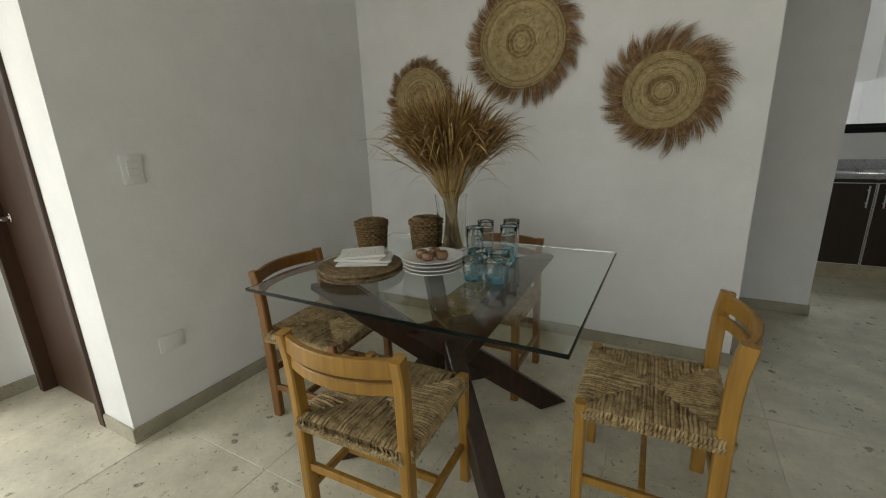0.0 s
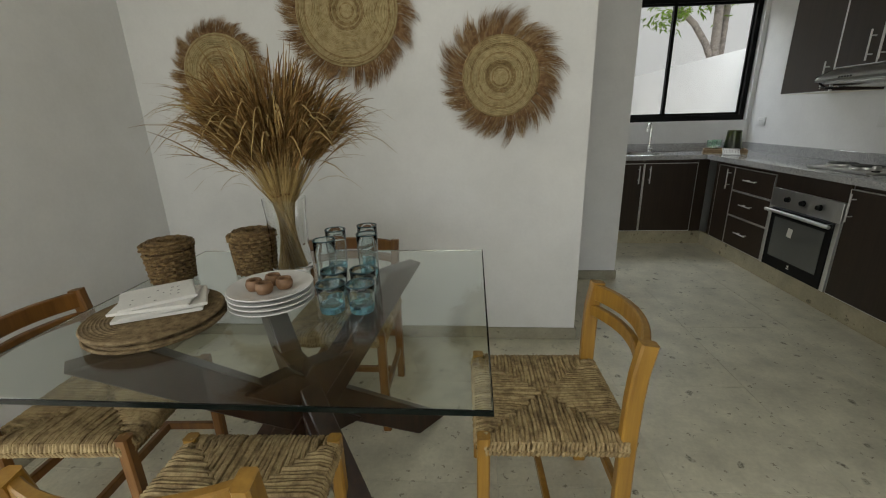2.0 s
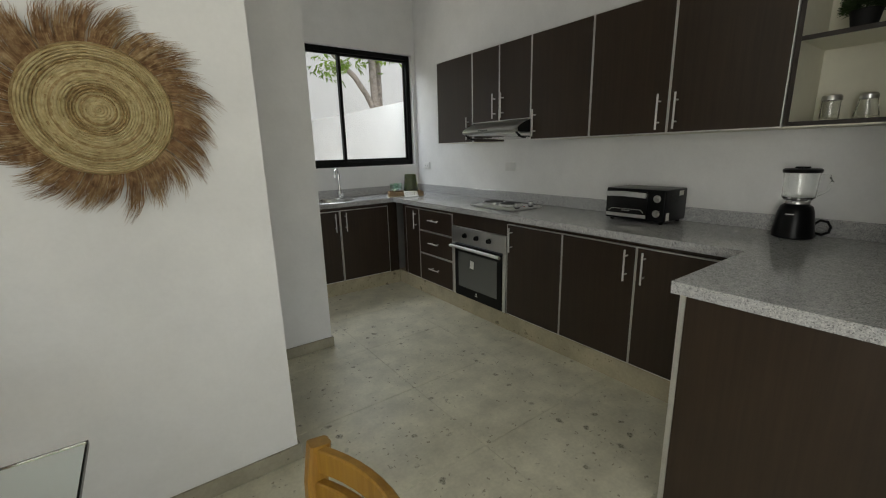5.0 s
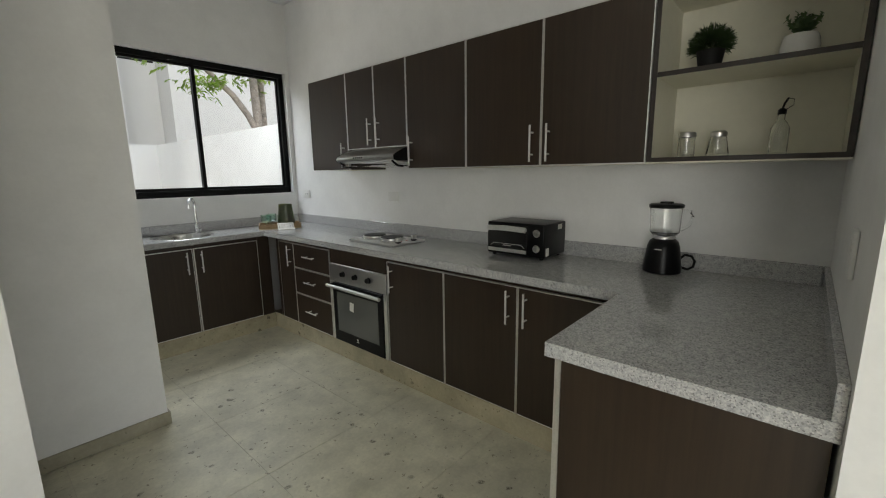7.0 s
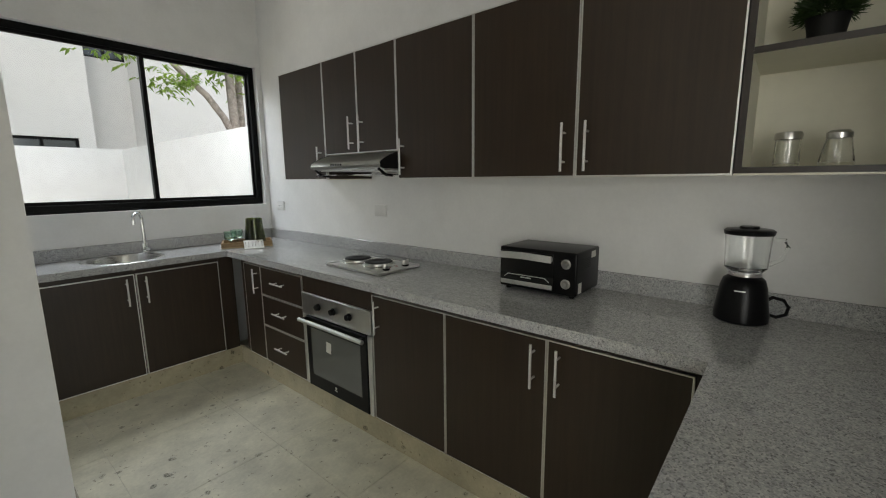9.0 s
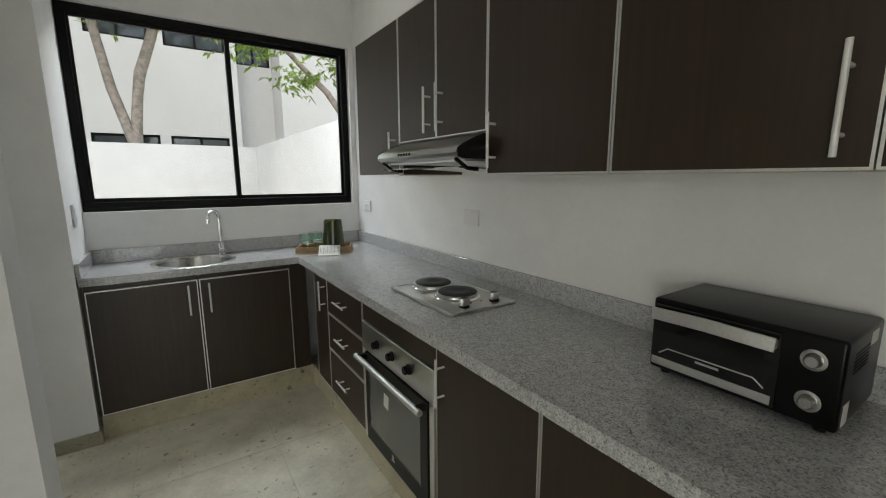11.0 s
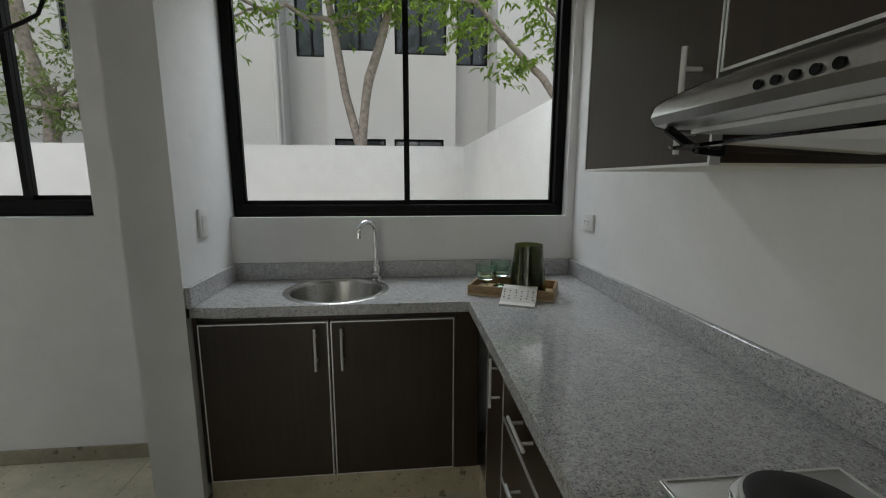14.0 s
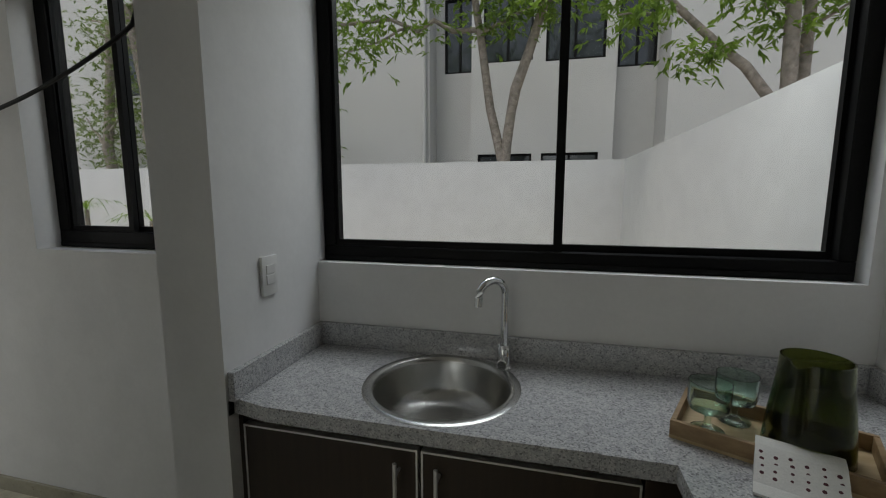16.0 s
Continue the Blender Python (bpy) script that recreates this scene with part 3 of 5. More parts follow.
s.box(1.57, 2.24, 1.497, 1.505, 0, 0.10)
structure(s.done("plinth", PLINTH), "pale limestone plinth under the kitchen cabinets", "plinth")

# granite worktop: one slab round three sides, with the sink hole
SINK = (1.59, 4.795)
t = thing("worktop", "speckled grey granite worktop with upstand", "worktop", (2.4, 3.0, 0.86))
s = Shape()
Z0, Z1 = 0.858, 0.90
s.box(2.151, EAST, 1.5168, 4.5552, Z0, Z1)
s.box(1.512, EAST, SOUTH + 0.001, 1.5168, Z0, Z1)
s.box(2.0, EAST, 4.5552, NORTH, Z0, Z1)
hole = 0.205
bm = s.bm
ring_o, ring_i = [], []
x0, x1, y0, y1 = 1.061, 2.0, 4.5552, NORTH
seg = 48
for zz in (Z1, Z0):
    o, i = [], []
    for k in range(seg):
        a = 2 * math.pi * k / seg
        c, d = math.cos(a), math.sin(a)
        i.append(bm.verts.new((SINK[0] + hole * c, SINK[1] + hole * d, zz)))
        q = min((x1 - SINK[0]) / c if c > 1e-9 else ((x0 - SINK[0]) / c if c < -1e-9 else 9), (y1 - SINK[1]) / d if d > 1e-9 else ((y0 - SINK[1]) / d if d < -1e-9 else 9))
        o.append(bm.verts.new((SINK[0] + q * c, SINK[1] + q * d, zz)))
    ring_o.append(o)
    ring_i.append(i)
corner = {}
for k in range(seg):
    n = (k + 1) % seg
    for lay in (0, 1):
        bm.faces.new((ring_i[lay][k], ring_o[lay][k], ring_o[lay][n], ring_i[lay][n]))
    bm.faces.new((ring_i[0][k], ring_i[0][n], ring_i[1][n], ring_i[1][k]))
    bm.faces.new((ring_o[0][k], ring_o[0][n], ring_o[1][n], ring_o[1][k]))
for cx, cy in ((x0, y0), (x0, y1), (x1, y0), (x1, y1)):
    near = sorted(range(seg), key=lambda k: (ring_o[0][k].co.x - cx) ** 2 + (ring_o[0][k].co.y - cy) ** 2)[:2]
    for lay, zz in ((0, Z1), (1, Z0)):
        v = bm.verts.new((cx, cy, zz))
        corner[lay] = v
        bm.faces.new((v, ring_o[lay][near[0]], ring_o[lay][near[1]]))
    for k in near:
        bm.faces.new((corner[0], ring_o[0][k], ring_o[1][k], corner[1]))
s.done("slab", GRANITE, t)
s = Shape()
UP = 0.982
s.box(1.062, EAST - 0.021, NORTH - 0.02, NORTH, Z1, UP, 0.002)
s.box(EAST - 0.02, EAST, SOUTH + 0.021, NORTH, Z1, UP, 0.002)
s.box(1.512, EAST, SOUTH, SOUTH + 0.02, Z1, UP, 0.002)
s.box(1.061, 1.081, 4.557, NORTH - 0.021, Z1, UP, 0.002)
s.done("upstand", GRANITE, t)

# wall cabinets
UZ0, UZ1 = 1.41, 2.105


def wall_unit(label, y0, y1, z0, doors, group="wall cabinets"):
    t = thing("wall_cabinet", label, "cabinet", (2.58, (y0 + y1) / 2, z0), group)
    Shape(FACE_U).box(-y1 + 0.001, -y0 - 0.001, 0.020, EAST - 2.407 - 0.001, z0 + 0.006, UZ1).done("body", WENGE, t)
    for a, b, side in doors:
        hx = {"n": -b + 0.045, "s": -a - 0.045}.get(side)
        door_panel(t, FACE_U, -b, -a, z0, UZ1, None if hx is None else (hx, z0 + 0.112, 0.18, True))
    s = Shape(FACE_U)
    s.box(-y1 + 0.001, -y0 - 0.001, 0.019, EAST - 2.407 - 0.001, z0 + 0.001, z0 + 0.0055)
    s.done("underside", CREAM, t)
    return t


wall_unit("dark wenge wall cabinet with one door", 3.617, 4.11, UZ0, [(3.617, 4.11, "s")])
wall_unit("dark wenge wall cabinet with two short doors over the hood", 2.985, 3.617, 1.558, [(3.302, 3.617, "s"), (2.985, 3.302, "n")])
wall_unit("dark wenge wall cabinet with one door", 2.502, 2.985, UZ0, [(2.502, 2.985, "n")])
wall_unit("dark wenge wall cabinet with one door", 2.028, 2.502, UZ0, [(2.028, 2.502, "s")])
wall_unit("dark wenge wall cabinet with one door", 1.531, 2.028, UZ0, [(1.531, 2.028, "n")])

t = thing("open_wall_shelf", "open wall shelf, cream inside with dark wenge edges", "shelf", (2.58, 1.22, UZ0))
s = Shape()
a, b, fx = 0.893, 1.529, 2.412
s.box(fx, EAST - 0.012, a, a + 0.018, UZ0 + 0.006, UZ1)
s.box(fx, EAST - 0.012, b - 0.018, b, UZ0 + 0.006, UZ1)
s.box(fx, EAST - 0.012, a + 0.018, b - 0.018, UZ0 + 0.006, UZ0 + 0.024)
s.box(fx, EAST - 0.012, a + 0.018, b - 0.018, UZ1 - 0.018, UZ1)
s.box(fx + 0.006, EAST - 0.012, a + 0.018, b - 0.018, 1.757, 1.775)
s.box(EAST - 0.012, EAST - 0.002, a, b, UZ0 + 0.006, UZ1)
s.done("body", CREAM, t)
s = Shape()
s.box(2.407, 2.4115, a, a + 0.019, UZ0 + 0.006, UZ1).box(2.407, 2.4115, b - 0.019, b, UZ0 + 0.006, UZ1)
s.box(2.407, 2.4115, a + 0.019, b - 0.019, UZ0 + 0.006, UZ0 + 0.024).box(2.407, 2.4115, a + 0.019, b - 0.019, UZ1 - 0.019, UZ1)
s.box(2.411, 2.4175, a + 0.019, b - 0.019, 1.757, 1.775)
s.done("edging", WENGE_EDGE, t)
Shape().box(2.406, EAST - 0.002, a, b, UZ0, UZ0 + 0.0055).done("underside", CREAM, t)

# ---- appliances ----
# extractor hood
t = thing("extractor_hood", "slim brushed steel extractor hood with a glass visor", "hood", (2.5, 3.30, 1.43))
s = Shape()
prof = [(2.765, 1.555), (2.42, 1.555), (2.37, 1.540), (2.310, 1.513), (2.290, 1.500), (2.284, 1.484), (2.292, 1.472), (2.315, 1.466), (2.765, 1.466)]
s.prism(prof, 0.606, Matrix.Translation((0, 2.995, 0)))
s.done("body", STEEL, t, True)
s = Shape()
for y in (2.989, 3.6012):
    s.prism([(2.765, 1.556), (2.42, 1.556), (2.37, 1.541), (2.310, 1.514), (2.290, 1.50), (2.292, 1.472), (2.315, 1.465), (2.765, 1.465)], 0.0055, Matrix.Translation((0, y, 0)))
s.pieces("side", BLACK_MATT, t)
s = Shape()
for k in range(5):
    s.cyl((2.2885, 3.40 - 0.022 * k, 1.492), 0.0055, 0.005, 12, pose(0, 0, 0, 0, -90, 0))
s.pieces("button", BLACK_PLASTIC, t)
Shape().box(2.31, 2.62, 3.01, 3.59, 1.430, 1.435, turn=pose(0, 0, 0, 0, 1.5, 0)).done("visor", CLEAR_GLASS, t)
s = Shape()
for y in (3.02, 3.58):
    s.beam((2.30, y, 1.466), (2.35, y, 1.434), 0.012, 0.012, 0.002, (0, 1, 0))
    s.beam((2.35, y, 1.434), (2.40, y, 1.430), 0.014, 0.010, 0.002, (0, 1, 0))
s.pieces("bracket", BLACK_PLASTIC, t)
Shape().box(2.34, 2.72, 3.02, 3.58, 1.458, 1.4655).done("filter", ALU, t)

# oven
t = thing("oven", "built-in steel oven with a dark glass door", "oven", (2.48, 3.325, 0.13))
O0, O1 = 3.006, 3.644
Shape().box(2.225, 2.74, O0, O1, 0.135, 0.715).done("body", BLACK_MATT, t)
Shape().box(2.206, 2.224, O0, O1, 0.735, 0.857).done("filler", WENGE, t, False, "dark wenge filler panel above the oven")
Shape().box(2.196, 2.224, O0, O1, 0.598, 0.732, 0.002).done("control_panel", STEEL, t, False, "brushed steel control panel")
s = Shape()
for y in (3.47, 3.325, 3.18):
    s.cyl((2.196, y, 0.668), 0.021, 0.006, 24, pose(0, 0, 0, 0, -90, 0), 0.001)
    s.cyl((2.190, y, 0.668), 0.017, 0.020, 24, pose(0, 0, 0, 0, -90, 0), 0.003)
s.pieces("knob", BLACK_PLASTIC, t, True)
Shape().box(2.192, 2.223, O0 + 0.034, O1 - 0.034, 0.140, 0.590, 0.003).done("door", BLACK_PLASTIC, t)
s = Shape()
s.box(2.198, 2.224, O0, O0 + 0.032, 0.137, 0.594, 0.001).box(2.198, 2.224, O1 - 0.032, O1, 0.137, 0.594, 0.001)
s.pieces("side_trim", ALU, t)
Shape().box(2.190, 2.1918, O0 + 0.085, O1 - 0.085, 0.225, 0.525).done("window", OVEN_SHEEN_GLASS, t, False, "dark oven window")
s = Shape()
s.tube([(2.152, O0 + 0.02, 0.572), (2.150, O0 + 0.16, 0.574), (2.149, 3.325, 0.575), (2.150, O1 - 0.16, 0.574), (2.152, O1 - 0.02, 0.572)], 0.0125, 14)
s.done("handle", ALU, t, True, "satin aluminium bar handle")
s = Shape()
for y in (O0 + 0.05, O1 - 0.05):
    s.box(2.150, 2.193, y - 0.012, y + 0.012, 0.560, 0.586, 0.003)
s.pieces("bracket", BLACK_PLASTIC, t)
Shape().box(2.1885, 2.1898, 3.36, 3.405, 0.405, 0.47, turn=pose(0, 0, 0, 6)).done("label", PAPER, t, False, "white paper label")
Shape().box(2.1905, 2.1918, 3.32, 3.345, 0.178, 0.184).box(2.1905, 2.1918, 3.325, 3.34, 0.19, 0.205).pieces("badge", ALU, t)

# hob
t = thing("hob", "steel two-plate electric hob set in the worktop", "hob", (2.46, 3.27, 0.90))
s = Shape()
s.box(2.29, 2.61, 3.03, 3.51, 0.9005, 0.912, 0.004, 2)
s.done("body", STEEL, t, True)
s = Shape()
s.box(2.293, 2.297, 3.034, 3.506, 0.912, 0.9145).box(2.603, 2.607, 3.034, 3.506, 0.912, 0.9145)
s.box(2.297, 2.603, 3.034, 3.038, 0.912, 0.9145).box(2.297, 2.603, 3.502, 3.506, 0.912, 0.9145)
s.pieces("rim", ALU, t)
for (x, y), r in (((2.452, 3.405), 0.086), ((2.452, 3.215), 0.086)):
    Shape().lathe([(r + 0.010, 0.912), (r + 0.012, 0.916), (r + 0.006, 0.921), (r - 0.002, 0.921)], (x, y, 0), 48).done("ring", CHROME, t, True)
    Shape().lathe([(r - 0.004, 0.918), (r + 0.001, 0.921), (r + 0.001, 0.930), (r - 0.003, 0.932), (r - 0.006, 0.932)], (x, y, 0), 48).done("collar", STEEL, t, True)
    Shape().lathe([(r - 0.006, 0.926), (r - 0.004, 0.934), (r - 0.010, 0.938), (0.045, 0.9375), (0.032, 0.9355), (0.028, 0.934), (0, 0.934)], (x, y, 0), 48).done("plate", HOB_IRON, t, True)
for x in (2.385, 2.535):
    s = Shape()
    s.cyl((x, 3.078, 0.912), 0.021, 0.008, 28, None, 0.002)
    s.done("knob_base", BLACK_PLASTIC, t, True)
    s = Shape(Matrix.Translation((x, 3.078, 0)) @ Matrix.Diagonal((1.0, 0.62, 1, 1)))
    s.lathe([(0, 0.9202), (0.021, 0.9202), (0.024, 0.926), (0.024, 0.946), (0.0215, 0.949), (0, 0.949)], (0, 0, 0), 28)
    s.done("knob", STEEL, t, True, "satin steel oval knob")
    s = Shape(Matrix.Translation((x, 3.078, 0)) @ Matrix.Diagonal((1.0, 0.5, 1, 1)))
    s.cyl((0, 0, 0.9492), 0.020, 0.001, 24)
    s.done("cap", BLACK_PLASTIC, t)
s = Shape()
for x in (2.435, 2.490):
    s.cyl((x, 3.105, 0.912), 0.006, 0.003, 14)
s.pieces("indicator", RED, t)

# sink and tap
t = thing("sink", "round brushed steel sink set in the granite", "sink", (SINK[0], SINK[1], 0.75))
s = Shape()
s.lathe([(0.0, 0.752), (0.045, 0.753), (0.12, 0.756), (0.165, 0.770), (0.186, 0.80), (0.194, 0.885), (0.199, 0.899), (0.205, 0.9035), (0.224, 0.9035), (0.230, 0.9008), (0.230, 0.9001)], (*SINK, 0), 64)
s.done("bowl", SINK_STEEL, t, True)
s = Shape()
s.lathe([(0.0, 0.7545), (0.012, 0.7545), (0.03, 0.755), (0.040, 0.7575), (0.043, 0.7565)], (SINK[0], SINK[1] + 0.02, 0), 32)
s.done("strainer", CHROME, t, True)
s = Shape()
for k in range(10):
    a = k * math.pi / 5
    s.cyl((SINK[0] + 0.021 * math.cos(a), SINK[1] + 0.02 + 0.021 * math.sin(a), 0.7549), 0.0035, 0.0008, 8)
s.done("hole", BLACK_MATT, t)
t = thing("tap", "chrome swan-neck kitchen tap with side lever", "tap", (1.755, 4.955, 0.90))
s = Shape()
s.lathe([(0, 0.90), (0.026, 0.90), (0.026, 0.905), (0.021, 0.910), (0.021, 0.965), (0.017, 0.972), (0.0095, 0.978)], (1.755, 4.955, 0), 24)
pts = [(1.755, 4.955, 0.97)]
pts += [(1.755, 4.955, 1.135)]
for k in range(9):
    a = math.pi * k / 8
    pts.append((1.755 - 0.035 * (1 - math.cos(a)), 4.955 - 0.033 * (1 - math.cos(a)) * 1.2, 1.145 + 0.046 * math.sin(a)))
pts.append((1.684, 4.875, 1.118))
s.tube(pts, 0.0125, 14)
s.done("spout", CHROME, t, True)
s = Shape()
s.cyl((1.755, 4.935, 0.935), 0.016, 0.045, 20, pose(0, 0, 0, 90), 0.003)
s.tube([(1.752, 4.905, 0.937), (1.748, 4.900, 0.96), (1.744, 4.897, 1.0)], [0.006, 0.005, 0.004], 10)
s.done("lever", CHROME, t, True)


def wall_plate(label, m, kind, w=0.072, h=0.118):
    """A white moulded wall plate; m has x across, -y out of the wall, z up."""
    t = thing("socket" if kind == "socket" else "light_switch", label, "socket" if kind == "socket" else "switch", tuple(m.translation), "wall plates")
    Shape(m).box(-w / 2, w / 2, -0.011, -0.0005, -h / 2, h / 2, 0.003, 2).done("plate", WHITE_PLASTIC, t, True)
    if kind == "switch":
        Shape(m).box(-w * 0.28, w * 0.28, -0.0135, -0.010, -h * 0.24, h * 0.02, 0.002).box(-w * 0.28, w * 0.28, -0.0135, -0.010, h * 0.04, h * 0.28, 0.002).done("rocker", WHITE_PLASTIC, t)
    elif kind == "socket":
        s = Shape(m)
        for dx in (-0.018, 0.018) if w > h * 0.9 else (0,):
            for dz in ((-0.0,) if w > h * 0.9 else (-0.022, 0.022)):
                s.box(dx - 0.007, dx - 0.004, -0.0115, -0.0105, dz - 0.002, dz + 0.008).box(dx + 0.004, dx + 0.007, -0.0115, -0.0105, dz - 0.002, dz + 0.008)
                s.box(dx - 0.002, dx + 0.002, -0.0115, -0.0105, dz - 0.012, dz - 0.007)
        for o in s.pieces("slot", LABEL_GREY, t):
            pass
    return t


ON_E = pose(0, 0, 0, 0, 0, -90)
wall_plate("white double power socket on the wall", Matrix.Translation((EAST, 4.84, 1.19)) @ ON_E, "socket", 0.118, 0.078)
wall_plate("blank white wall plate on the wall", Matrix.Translation((EAST, 3.53, 1.20)) @ ON_E, "blank", 0.118, 0.078)
wall_plate("white switch plate on the wall beside the sink", Matrix.Translation((1.06, 4.745, 1.21)) @ pose(0, 0, 0, 0, 0, 90), "switch")
wall_plate("white switch plate on the wall beside the counter", Matrix.Translation((1.852, SOUTH, 1.18)) @ pose(0, 0, 0, 0, 0, 180), "switch")
wall_plate("white double switch plate on the dining wall", Matrix.Translation((-1.93, 0.981, 1.218)) @ pose(0, 0, 0, 0, 0, 90), "switch", 0.085, 0.125)
wall_plate("blank white wall plate low on the dining wall", Matrix.Translation((-1.93, 0.983, 0.405)) @ pose(0, 0, 0, 0, 0, 90), "blank", 0.118, 0.078)


# ---- small things in the kitchen ----
t = thing("toaster_oven", "black toaster oven with steel trims on the worktop", "toaster oven", (2.62, 2.22, 0.90))
A0, A1, F, BK, TZ0, TZ1 = 2.035, 2.405, 2.49, 2.748, 0.914, 1.100
s = Shape()
s.box(F, BK, A0, A1, TZ0, TZ1, 0.008, 3)
s.done("body", BLACK_PLASTIC, t, True)
s = Shape()
for x in (F + 0.03, BK - 0.03):
    for y in (A0 + 0.03, A1 - 0.03):
        s.cyl((x, y, 0.90), 0.011, 0.016, 12)
s.pieces("foot", BLACK_MATT, t)
D0 = A0 + 0.098
Shape().box(F - 0.010, F - 0.0005, D0, A1 - 0.008, TZ0 + 0.012, TZ1 - 0.012, 0.002).done("door", DARK_GLASS, t)
s = Shape()
s.sweep([(F - 0.022, D0 + 0.006, TZ1 - 0.035), (F - 0.030, D0 + 0.07, TZ1 - 0.031), (F - 0.032, (D0 + A1) / 2, TZ1 - 0.029), (F - 0.030, A1 - 0.075, TZ1 - 0.031), (F - 0.022, A1 - 0.012, TZ1 - 0.035)], 0.008, 0.030)
s.box(F - 0.024, F - 0.009, D0 + 0.006, D0 + 0.018, TZ1 - 0.044, TZ1 - 0.026).box(F - 0.024, F - 0.009, A1 - 0.024, A1 - 0.012, TZ1 - 0.044, TZ1 - 0.026)
s.done("handle", ALU, t, True, "brushed steel door handle")
s = Shape()
s.box(F - 0.0125, F - 0.0095, D0 + 0.006, A1 - 0.012, TZ0 + 0.016, TZ0 + 0.036, 0.001)
s.done("trim", ALU, t)
s = Shape()
s.box(F - 0.0122, F - 0.0098, (D0 + A1) / 2 - 0.03, (D0 + A1) / 2 + 0.02, TZ0 + 0.052, TZ0 + 0.057)
s.tube([(F - 0.0105, D0 + 0.02, TZ0 + 0.048), (F - 0.0105, D0 + 0.04, TZ0 + 0.064), (F - 0.0105, A1 - 0.05, TZ0 + 0.064), (F - 0.0105, A1 - 0.03, TZ0 + 0.048)], 0.0018, 6)
s.pieces("badge", ALU, t)
for z in (TZ0 + 0.05, TZ0 + 0.136):
    k = Shape()
    k.lathe([(0.0205, 0), (0.0215, 0.003), (0.0185, 0.0035), (0.0185, 0.001), (0.0145, 0.001), (0.0130, 0.016), (0.010, 0.019), (0, 0.019)], (F, A0 + 0.047, z), 28, pose(0, 0, 0, 0, -90, 0))
    k.done("knob", STEEL, t, True, "steel dial knob")
s = Shape()
s.box(BK - 0.10, BK - 0.05, A0 - 0.0012, A0 - 0.0002, TZ1 - 0.04, TZ1 - 0.012).box(F + 0.02, F + 0.055, A0 - 0.0012, A0 - 0.0002, TZ0 + 0.01, TZ0 + 0.055)
s.pieces("sticker", PAPER, t, False, "white paper sticker")
s = Shape()
for k in range(6):
    s.box(F + 0.05, F + 0.15, A0 - 0.001, A0 - 0.0002, TZ0 + 0.11 + 0.008 * k, TZ0 + 0.113 + 0.008 * k)
s.done("vent", BLACK_MATT, t)

BX, BY = 2.63, 1.485
t = thing("blender", "black blender with a clear glass jug on the worktop", "blender", (BX, BY, 0.90))
s = Shape()
s.lathe([(0, 0.9005), (0.076, 0.9005), (0.083, 0.9056), (0.083, 0.9279), (0.077, 0.9744), (0.070, 1.0256), (0.062, 1.0507), (0.048, 1.0619), (0, 1.0637)], (BX, BY, 0), 28)
s.done("base", BLACK_PLASTIC, t, True)
s = Shape()
s.lathe([(0, 1.0674), (0.046, 1.0674), (0.050, 1.0786), (0.064, 1.0935), (0.067, 1.1790), (0.069, 1.2088), (0.0665, 1.2088), (0.0645, 1.1790), (0.061, 1.0972), (0.046, 1.0842), (0, 1.0823)], (BX, BY, 0), 32)
s.tube([(BX + 0.01, BY - 0.064, 1.1930), (BX + 0.012, BY - 0.10, 1.1930), (BX + 0.012, BY - 0.110, 1.1697), (BX + 0.012, BY - 0.096, 1.1279), (BX + 0.01, BY - 0.063, 1.1065)], [0.009, 0.008, 0.007, 0.007, 0.008], 10)
s.done("jug", CLEAR_GLASS, t, True).visible_shadow = False
s = Shape()
s.lathe([(0, 1.2088), (0.073, 1.2088), (0.075, 1.2218), (0.068, 1.2274), (0.03, 1.2283), (0.028, 1.2367), (0, 1.2367)], (BX, BY, 0), 32)
s.done("lid", BLACK_PLASTIC, t, True)
s = Shape()
s.lathe([(0.045, 1.0628), (0.050, 1.0646), (0.050, 1.0721), (0.045, 1.0739)], (BX, BY, 0), 32)
s.done("collar", STEEL, t, True)
s = Shape()
s.tube([(BX + 0.05, BY - 0.06, 0.925), (BX + 0.04, BY - 0.10, 0.918), (BX + 0.03, BY - 0.125, 0.935), (BX + 0.03, BY - 0.13, 0.962), (BX + 0.04, BY - 0.115, 0.982), (BX + 0.05, BY - 0.085, 0.985), (BX + 0.06, BY - 0.065, 0.965), (BX + 0.07, BY - 0.05, 0.93)], 0.006, 8)
s.done("cord", BLACK_MATT, t, True)
Shape().box(BX - 0.0725, BX - 0.0712, BY - 0.012, BY + 0.02, 1.016, 1.020, turn=pose(0, 0, 0, 0, 8, 0)).pieces("badge", ALU, t)


# things on the open shelf
def leaf_ball(name, at, n, r0, r1, length, width, mat, parent, rng, flat=1.0, up=0.0):
    rows = []
    for _ in range(n):
        u, a = rng.uniform(-0.35, 1), rng.uniform(0, 2 * math.pi)
        c = math.sqrt(max(0, 1 - u * u))
        d = Vector((c * math.cos(a), c * math.sin(a), u * flat)).normalized()
        p = Vector(at) + d * rng.uniform(r0, r1)
        g = (d + Vector((rng.gauss(0, 0.35), rng.gauss(0, 0.35), up + rng.gauss(0, 0.25)))).normalized()
        side = g.cross(Vector((rng.gauss(0, 1), rng.gauss(0, 1), rng.gauss(0, 1)))).normalized()
        rows.append(([p, p + g * length * 0.5, p + g * length], width, side))
    ob = blades(name, rows, mat, parent)
    ob["kind"] = "stuff"
    return ob


